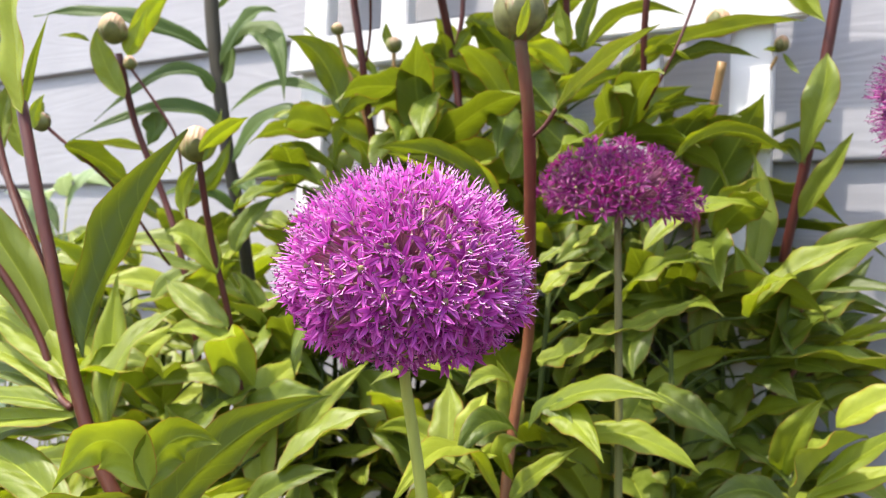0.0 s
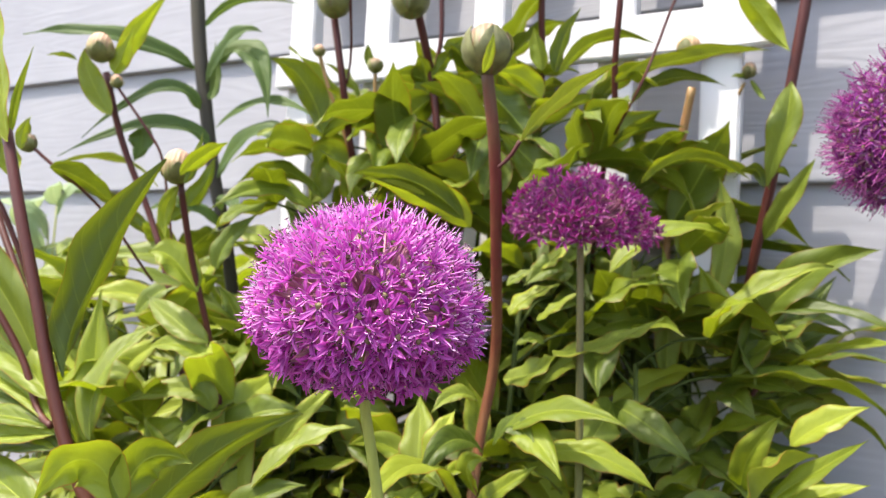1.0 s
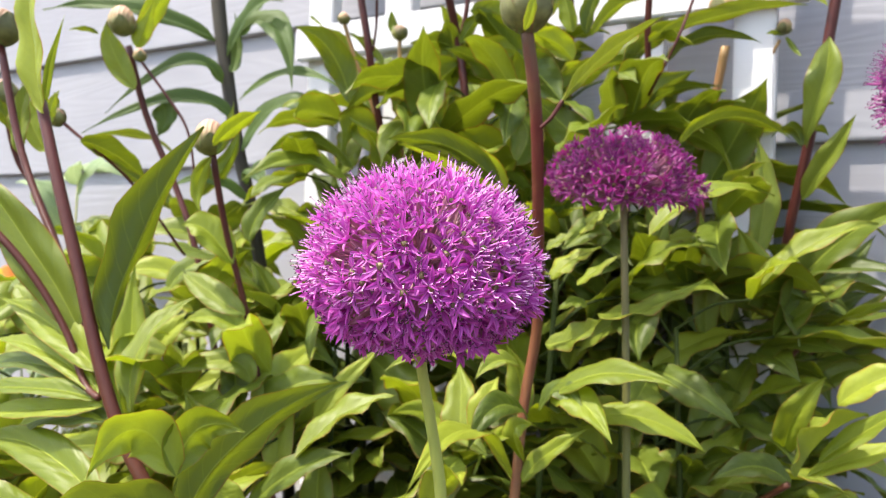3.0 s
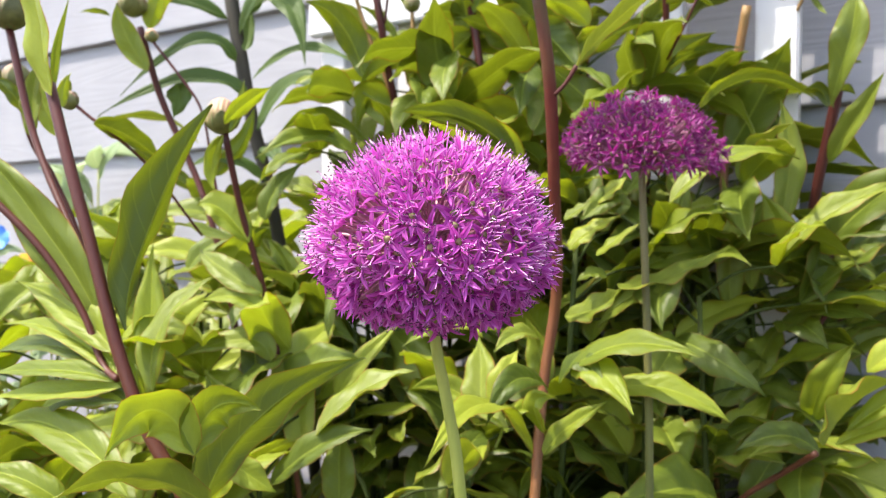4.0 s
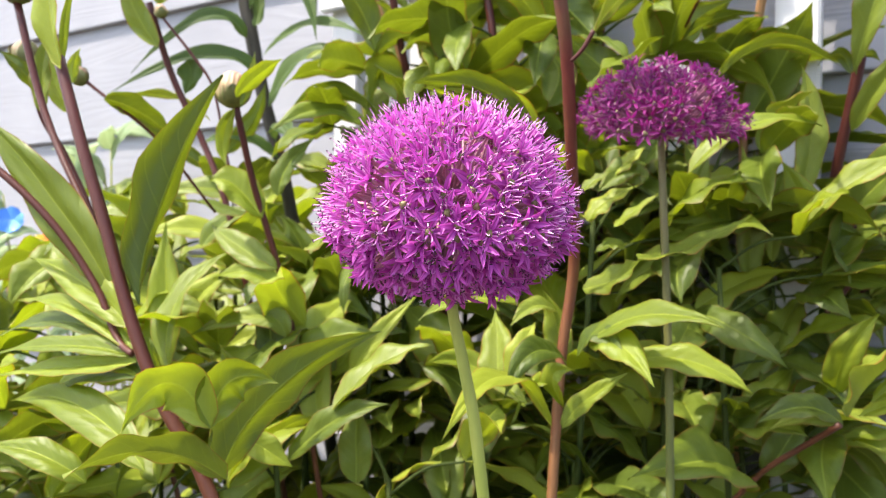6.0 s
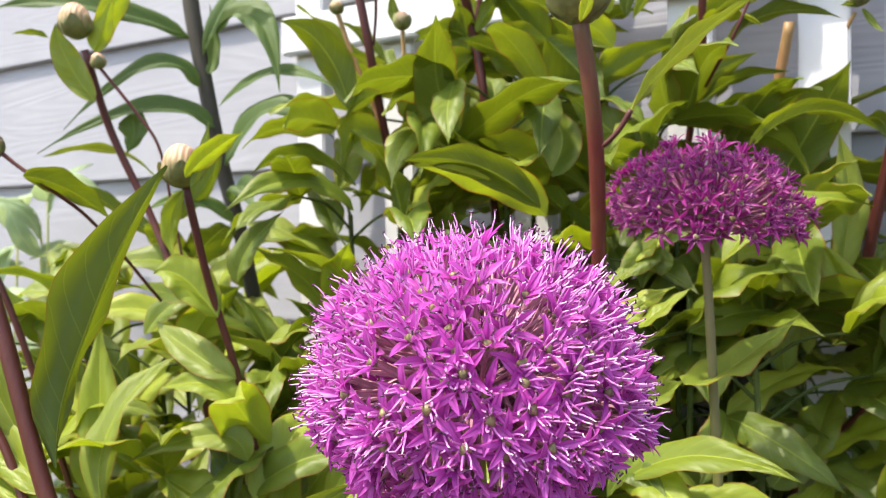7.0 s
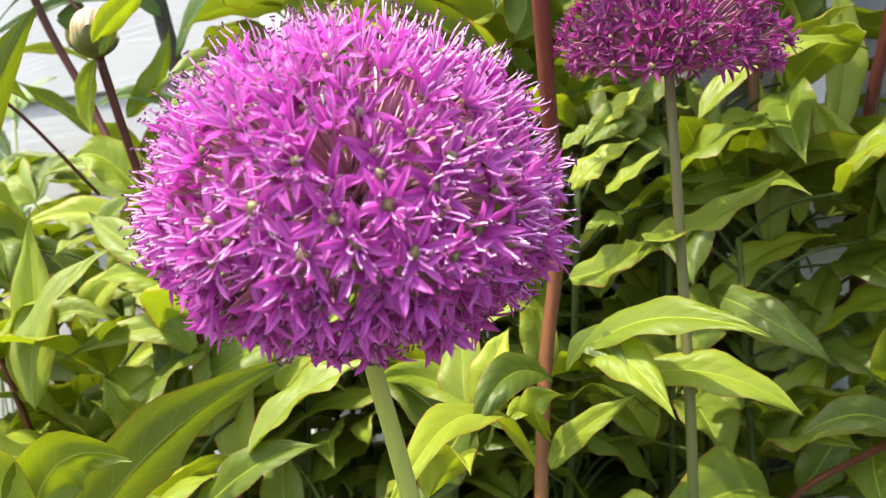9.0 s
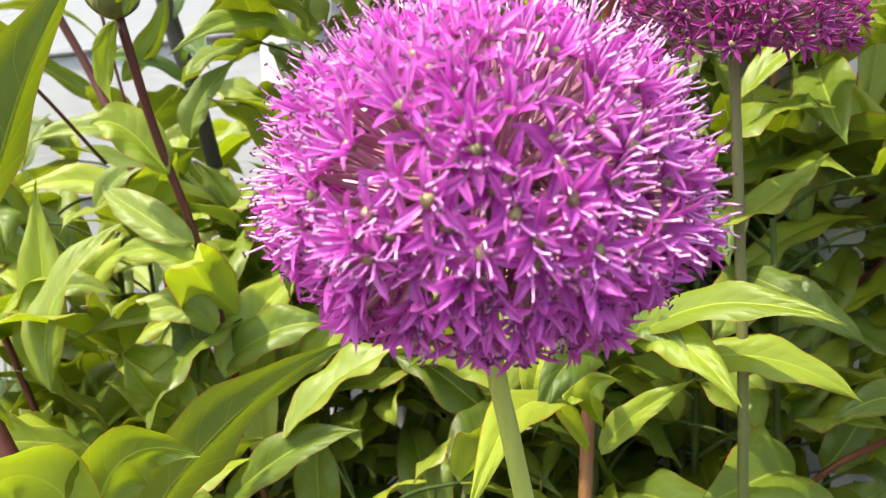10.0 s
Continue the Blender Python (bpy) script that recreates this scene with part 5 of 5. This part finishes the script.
leaf(peony_back, (-0.2399, 0.7028, 0.8797), (-0.3134, 0.6963, 0.9328), 0.0183, 0.00, (-0.35, 0.57, 0.82), fold=0.4, mid=(-0.2826, 0.7048, 0.9092))
leaf(peony_back, (-0.2023, 0.6805, 0.8491), (-0.2897, 0.6686, 0.8581), 0.0241, 0.00, (0.00, -0.71, 0.71), fold=0.4, mid=(-0.2459, 0.6814, 0.8696))
leaf(peony_back, (-0.2044, 0.6660, 0.8099), (-0.2957, 0.6445, 0.8245), 0.0235, 0.00, (0.00, -0.71, 0.71), fold=0.4, young=True, mid=(-0.2462, 0.6573, 0.8346))
leaf(peony_back, (-0.2261, 0.6853, 0.8988), (-0.1925, 0.6934, 0.9616), 0.0178, 0.00, (-0.35, 0.67, 0.74), fold=0.5, mid=(-0.2045, 0.6890, 0.9259))
leaf(peony_back, (-0.2881, 0.7384, 0.8517), (-0.3681, 0.7379, 0.8694), 0.0225, 0.00, (0.00, -0.71, 0.71), fold=0.4, mid=(-0.3231, 0.7395, 0.8715))
leaf(peony_back, (-0.2569, 0.7284, 0.9329), (-0.3714, 0.7677, 0.9570), 0.0180, 0.00, (-0.35, 0.50, 0.87), fold=0.4, mid=(-0.3051, 0.7500, 0.9599))
leaf(peony_front, (0.0578, 0.4500, 0.8415), (0.0861, 0.4500, 0.8610), 0.0151, 0.00, (-0.40, -0.55, 0.80), fold=0.3, young=True, mid=(0.0680, 0.4500, 0.8518))
leaf(peony_front, (0.0569, 0.4700, 0.8585), (0.0737, 0.4700, 0.8702), 0.0090, 0.00, (-0.40, -0.55, 0.80), fold=0.3, young=True, mid=(0.0653, 0.4700, 0.8650))
leaf(peony_front, (0.0787, 0.4898, 0.8371), (0.1052, 0.4898, 0.8575), 0.0125, 0.00, (-0.45, -0.30, 0.90), fold=0.15, young=True, mid=(0.0902, 0.4898, 0.8462))
leaf(peony_front, (0.0788, 0.4500, 0.8259), (0.0618, 0.4500, 0.8232), 0.0108, 0.00, (-0.40, -0.50, 0.80), fold=0.3, young=True, mid=(0.0705, 0.4500, 0.8288))
leaf(peony_back, (0.0814, 0.5200, 0.8700), (0.1029, 0.5200, 0.8876), 0.0141, 0.00, (-0.30, -0.60, 0.80), fold=0.4, young=True, mid=(0.0925, 0.5200, 0.8788))
leaf(peony_back, (0.1051, 0.5200, 0.8679), (0.0861, 0.5200, 0.8679), 0.0149, 0.00, (0.10, -0.95, 0.30), fold=0.2, mid=(0.0967, 0.5200, 0.8695))
leaf(peony_right, (0.1834, 0.5600, 0.7940), (0.1761, 0.5600, 0.8917), 0.0205, 0.00, (0.00, -0.97, 0.25), fold=0.3, mid=(0.1818, 0.5600, 0.8428))
leaf(peony_right, (0.2157, 0.5600, 0.8564), (0.2152, 0.5600, 0.9458), 0.0205, 0.00, (0.00, -0.97, 0.25), fold=0.4, mid=(0.2216, 0.5600, 0.9017))
leaf(peony_right, (0.2244, 0.5500, 0.8168), (0.1990, 0.5500, 0.8800), 0.0254, 0.00, (-0.30, -0.85, 0.50), fold=0.4, young=True, mid=(0.2145, 0.5500, 0.8485))
leaf(peony_right, (0.1967, 0.5600, 0.8108), (0.2068, 0.5600, 0.8765), 0.0152, 0.00, (-0.30, -0.85, 0.50), fold=0.4, mid=(0.1980, 0.5600, 0.8476))
leaf(peony_right, (0.1505, 0.5600, 0.8253), (0.1545, 0.5600, 0.8888), 0.0196, 0.00, (0.00, -0.95, 0.30), fold=0.4, mid=(0.1461, 0.5600, 0.8578))
leaf(peony_back, (-0.2707, 0.6600, 1.0230), (-0.2314, 0.6600, 1.0961), 0.0189, 0.00, (-0.40, 0.60, 0.75), fold=0.3, young=True, mid=(-0.2583, 0.6600, 1.0571))
lily = thing("lily", (-0.20, 0.80, 0), "dark-stemmed lily with long arching grey-green leaves by the wall", "lily")
stalk(lily, 0.0068, (-0.2304, 0.7235, 1.1370), (-0.2222, 0.7220, 1.0640), (-0.2126, 0.7210, 1.0067), (-0.2008, 0.7199, 0.9442), (-0.1849, 0.7191, 0.8817), (-0.1232, 0.7157, 0.4409), (-0.1064, 0.7148, 0.0000), mat=STEM_DARK)
leaf(lily, (-0.2250, 0.7176, 1.0457), (-0.3557, 0.6610, 1.0529), 0.0235, 0.13, (0.00, -0.82, 0.57), lily=True)
leaf(lily, (-0.2147, 0.7108, 1.0046), (-0.3020, 0.6659, 0.9666), 0.0165, 0.00, (0.00, -0.82, 0.57), lily=True, mid=(-0.2450, 0.6898, 1.0192))
leaf(lily, (-0.2032, 0.7105, 0.9727), (-0.3213, 0.6645, 0.9491), 0.0175, 0.00, (0.00, -0.82, 0.57), lily=True, mid=(-0.2473, 0.6889, 0.9862))
leaf(lily, (-0.2113, 0.7119, 1.0406), (-0.1431, 0.6737, 0.9914), 0.0285, 0.00, (0.20, -0.87, 0.50), lily=True, mid=(-0.1653, 0.6943, 1.0554))
leaf(lily, (-0.1992, 0.7111, 0.9892), (-0.0922, 0.6759, 0.9877), 0.0130, 0.00, (0.00, -0.77, 0.64), lily=True, mid=(-0.1451, 0.6942, 1.0135))
leaf(lily, (-0.1954, 0.7101, 0.9430), (-0.1017, 0.6747, 0.9566), 0.0260, 0.00, (0.00, -0.77, 0.64), lily=True, mid=(-0.1525, 0.6931, 0.9855))
leaf(lily, (-0.2112, 0.7116, 1.0303), (-0.1555, 0.6852, 1.0722), 0.0181, 0.00, (0.00, -0.82, 0.57), lily=True, mid=(-0.1828, 0.6939, 1.0703))
leaf(lily, (-0.1886, 0.7097, 0.9121), (-0.1596, 0.6607, 0.9032), 0.0243, 0.00, (0.00, -0.87, 0.50), lily=True, mid=(-0.1772, 0.6905, 0.9255))
leaf(lily, (-0.1875, 0.7093, 0.8967), (-0.2482, 0.6767, 0.9045), 0.0156, 0.00, (0.00, -0.77, 0.64), lily=True, mid=(-0.2171, 0.6884, 0.9153))
leaf(lily, (-0.2091, 0.7164, 1.0160), (-0.2087, 0.7229, 1.0745), 0.0120, 0.00, (0.00, -0.87, 0.50), lily=True, mid=(-0.2065, 0.7221, 1.0380))
leaf(lily, (-0.2613, 0.6881, 0.9811), (-0.2642, 0.6872, 0.9502), 0.0230, 0.00, (0.00, -0.94, 0.34), lily=True, mid=(-0.2582, 0.6879, 0.9677))
leaf(lily, (-0.2139, 0.7050, 1.0809), (-0.1160, 0.7050, 1.1038), 0.0084, 0.00, (0.00, 0.60, 0.80), fold=0.4, lily=True, mid=(-0.1800, 0.7050, 1.1074))


# ---- the bed's thick foliage ----
def spray(plant, at, out, size, rnd, young):
    """A compound leaf: a short petiole with three leaflets."""
    at, out = Vector(at), Vector(out)
    neck = at + out * size * 0.75
    neck.z += size * 0.35
    stalk(plant, 0.0011, at, (at + neck) / 2 + Vector((0, 0, size * 0.1)), neck, mat=PETIOLE, name="petiole", sides=6)
    side = Vector((-out.y, out.x, 0))
    for k, (turn, long) in enumerate(((0.0, 1.0), (0.85, 0.85), (-0.85, 0.85))):
        d = (out * math.cos(turn) + side * math.sin(turn)).normalized()
        d = d + Vector((rnd.uniform(-0.35, 0.35), rnd.uniform(-0.35, 0.35), rnd.uniform(-0.6, 1.1)))
        tip = neck + d.normalized() * size * long * rnd.uniform(1.0, 1.45)
        face = Vector((rnd.uniform(-0.6, 0.5), rnd.uniform(-0.5, 0.6) if neck.z < 0.9 else rnd.uniform(0.0, 0.8), rnd.uniform(0.4, 1.0)))
        leaf(plant, neck, tip, size * rnd.uniform(0.34, 0.48), rnd.uniform(0.05, 0.16), face, rnd.uniform(0.05, 0.55), 0.10, rnd.uniform(0, 0.3), rnd.uniform(-55, 55), rnd.random() < young)


def leafy_stem(plant, foot, top, low, count, size, seed, young=0.4, front=0.44, mat=None):
    """A stem with compound leaves set round it from the height low upwards; none reaches in front of the line y = front."""
    rnd = random.Random(seed)
    foot, top = Vector(foot), Vector(top)
    mid = (foot + top) / 2 + Vector((rnd.uniform(-0.02, 0.02), rnd.uniform(-0.02, 0.02), 0))
    line = smooth_path((top, mid, foot), 12)
    stalk(plant, 0.0016, top, mid, foot, mat=mat or STEM_RED, end=0.0042, sides=8)
    for turn in (0.3, 2.5, 4.4):
        a = seed + turn
        out = Vector((math.cos(a), math.sin(a), 0))
        if top.y + out.y * size * 1.6 < front:
            out.y = abs(out.y)
        spray(plant, top - Vector((0, 0, 0.004 * turn)), out, size * 0.8, rnd, young)
    for k in range(count):
        z = low + (top.z - low) * (k + rnd.random() * 0.6) / count
        at = min(line, key=lambda p: abs(p.z - z))
        a = k * 2.4 + seed
        out = Vector((math.cos(a), math.sin(a), 0))
        s = size * rnd.uniform(0.75, 1.15)
        if at.y + out.y * s * 1.9 < front:
            out.y = abs(out.y)
        wall_y = 0.608 - 0.543 * (at.x + out.x * s * 1.7 - 0.353) - 0.06
        if at.y + out.y * s * 1.7 > wall_y:
            out.y = -abs(out.y)
            if at.y + out.y * s * 1.9 < front:
                out = Vector((math.copysign(1.0, out.x), 0, 0))
        spray(plant, at, out.normalized(), s, rnd, young)


bush = thing("peony", (-0.02, 0.66, 0), "dense leafy peony with bright and shaded green foliage", "peony", "peonies")
for k, (x, y, z) in enumerate(((-0.15, 0.62, 0.78), (-0.06, 0.61, 0.83), (-0.05, 0.63, 0.95), (-0.085, 0.62, 0.90), (-0.02, 0.68, 0.99), (0.02, 0.60, 0.96), (0.05, 0.68, 1.02), (0.08, 0.60, 0.97), (0.12, 0.62, 0.95))):
    leafy_stem(bush, (x * 0.8, y * 0.9 + 0.08, 0.0), (x, y, z), 0.52, 9, 0.074, 30 + k, 0.06, 0.50, PETIOLE)
bush_right = thing("peony", (0.22, 0.58, 0), "leafy peony with shaded green foliage beside the trellis", "peony", "peonies")
for k, (x, y, z) in enumerate(((0.13, 0.60, 0.92), (0.17, 0.60, 0.88), (0.21, 0.60, 0.82), (0.12, 0.54, 0.85), (0.18, 0.59, 0.80), (0.07, 0.52, 0.84), (0.15, 0.52, 0.81))):
    leafy_stem(bush_right, (x * 0.95, y * 0.97, 0.0), (x, y, z), 0.46, 7, 0.078, 50 + k, 0.15, 0.46, PETIOLE)
bush_wall = thing("peony", (0.20, 0.62, 0), "dark green peony foliage in the shade close to the wall", "peony", "peonies")
for k, (x, y, z) in enumerate(((0.16, 0.64, 0.90), (0.20, 0.62, 0.84), (0.14, 0.66, 0.80), (0.19, 0.63, 0.74))):
    leafy_stem(bush_wall, (x * 0.95, y * 0.97, 0.0), (x, y, z), 0.46, 7, 0.088, 56 + k, 0.15, 0.54, PETIOLE)
bush_left = thing("peony", (-0.26, 0.63, 0), "leafy peony with light green foliage in the bed", "peony", "peonies")
for k, (x, y, z) in enumerate(((-0.22, 0.63, 0.80), (-0.28, 0.66, 0.82), (-0.37, 0.58, 0.77), (-0.14, 0.61, 0.79), (-0.25, 0.76, 0.84))):
    leafy_stem(bush_left, (x * 0.95, y * 0.97, 0.0), (x, y, z), 0.46, 7, 0.080, 70 + k, 0.4, 0.52, PETIOLE)
bush_near = thing("peony", (-0.28, 0.45, 0), "low leafy peony with yellow-green foliage at the edge of the bed", "peony", "peonies")
for k, (x, y, z) in enumerate(((-0.19, 0.56, 0.75), (-0.29, 0.54, 0.76), (-0.24, 0.50, 0.69), (-0.33, 0.46, 0.72), (-0.30, 0.43, 0.66), (-0.20, 0.45, 0.66), (-0.38, 0.50, 0.72))):
    leafy_stem(bush_near, (x * 0.95, y * 0.97, 0.0), (x, y, z), 0.46, 7, 0.080, 76 + k, 0.5, 0.42, PETIOLE)
low_bush = thing("peony", (0.0, 0.50, 0), "low inner peony foliage in deep shade", "peony", "peonies")
for k, (x, y, z) in enumerate(((-0.08, 0.55, 0.78), (-0.02, 0.58, 0.80), (0.05, 0.58, 0.80), (0.11, 0.57, 0.76), (0.00, 0.53, 0.70), (-0.13, 0.48, 0.71), (0.15, 0.56, 0.74), (0.06, 0.53, 0.68), (-0.06, 0.49, 0.68))):
    leafy_stem(low_bush, (x * 0.9, y, 0.0), (x, y, z), 0.36, 7, 0.080, 90 + k, 0.4, 0.46, PETIOLE)


def pansy(plant, centre, radius, face, mats, seed):
    """A small open flower: five rounded petals round a dark eye."""
    rnd = random.Random(seed)
    c, turn = Vector(centre), Vector(face).to_track_quat('Z', 'Y').to_matrix()
    for k in range(5):
        a = 2 * math.pi * k / 5 + rnd.uniform(-0.1, 0.1)
        b = bmesh.new()
        rows = []
        for i in range(6):
            s = i / 5
            w = radius * 0.62 * math.sin(math.pi * (0.08 + 0.80 * s)) ** 0.7
            mid = Vector((math.cos(a), math.sin(a), 0)) * radius * s
            side = Vector((-math.sin(a), math.cos(a), 0))
            rows.append([b.verts.new(c + turn @ (mid + side * w * q + Vector((0, 0, radius * (0.25 * s * s - 0.1 * q * q + 0.02 * k))))) for q in (-1, -0.5, 0, 0.5, 1)])
        for p, q in zip(rows, rows[1:]):
            for j in range(4):
                b.faces.new((p[j], p[j + 1], q[j + 1], q[j]))
        part("petal", b, mats[k % len(mats)], plant)


def pale_clump(foot, height, count, seed, label):
    """A soft low plant of pale leaves, far along the wall."""
    rnd = random.Random(seed)
    plant = thing("garden_flower", foot, label, "flower", "far flowers")
    foot = Vector(foot)
    for k in range(count):
        a, z = k * 2.4 + seed, height * (0.45 + 0.55 * (k + 1) / count)
        out = Vector((math.cos(a), math.sin(a), 0))
        at = foot + Vector((rnd.uniform(-0.03, 0.03), rnd.uniform(-0.03, 0.03), z))
        stalk(plant, 0.0012, at, foot + Vector((rnd.uniform(-0.02, 0.02), 0, z * 0.5)), foot, mat=STEM_ALLIUM, sides=6)
        for j in range(3):
            d = (out + Vector((rnd.uniform(-0.8, 0.8), rnd.uniform(-0.8, 0.8), rnd.uniform(-0.2, 0.6)))).normalized()
            blade("leaf", at - Vector((0, 0, 0.02 * j)), at + d * rnd.uniform(0.045, 0.075), 0.026, 0.15, (rnd.uniform(-0.4, 0.4), -0.6, 0.8), 0.2, 0.05, 0.1, LEAF_PALE, plant, 10)
    return plant


far_plant = pale_clump((-0.565, 0.927, 0.0), 0.870, 9, 3, "pale green garden flower with yellow and blue blooms")
pansy(far_plant, (-0.5229, 0.9064, 0.8080), 0.0175, (0.2, -1, 0.35), (FLOWER_YELLOW, FLOWER_ORANGE,), 1)
pansy(far_plant, (-0.5652, 0.9052, 0.8399), 0.0162, (0.2, -1, 0.35), (FLOWER_BLUE,), 2)
far_plant = pale_clump((-0.470, 0.966, 0.0), 0.948, 12, 5, "pale green leafy garden plant with small orange blooms")
pansy(far_plant, (-0.4909, 1.0085, 0.8057), 0.0119, (0.2, -1, 0.35), (FLOWER_ORANGE, FLOWER_YELLOW,), 3)
far_plant = pale_clump((-0.530, 0.981, 0.0), 0.914, 10, 8, "pale green leafy garden plant by the wall")
far_plant = pale_clump((-0.660, 0.972, 0.0), 0.893, 10, 9, "pale green leafy garden plant by the wall")


# ---- alliums ----
MAIN = (-0.0112, 0.2993, 0.8440)
allium("bright purple allium with a full round head on a green stalk", MAIN, (0.05, -0.04, 1), (MAIN, (-0.0102, 0.3005, 0.8123), (-0.0064, 0.3033, 0.7912), (-0.0017, 0.3053, 0.7638), (0.0483, 0.3053, 0.0)), 0.0020, 400, 0.0400, 0.0380, 146, (TOP_STARS, STARS, LOW_STARS), STEM_ALLIUM, 23, 0.06, 0.70, 0.47)
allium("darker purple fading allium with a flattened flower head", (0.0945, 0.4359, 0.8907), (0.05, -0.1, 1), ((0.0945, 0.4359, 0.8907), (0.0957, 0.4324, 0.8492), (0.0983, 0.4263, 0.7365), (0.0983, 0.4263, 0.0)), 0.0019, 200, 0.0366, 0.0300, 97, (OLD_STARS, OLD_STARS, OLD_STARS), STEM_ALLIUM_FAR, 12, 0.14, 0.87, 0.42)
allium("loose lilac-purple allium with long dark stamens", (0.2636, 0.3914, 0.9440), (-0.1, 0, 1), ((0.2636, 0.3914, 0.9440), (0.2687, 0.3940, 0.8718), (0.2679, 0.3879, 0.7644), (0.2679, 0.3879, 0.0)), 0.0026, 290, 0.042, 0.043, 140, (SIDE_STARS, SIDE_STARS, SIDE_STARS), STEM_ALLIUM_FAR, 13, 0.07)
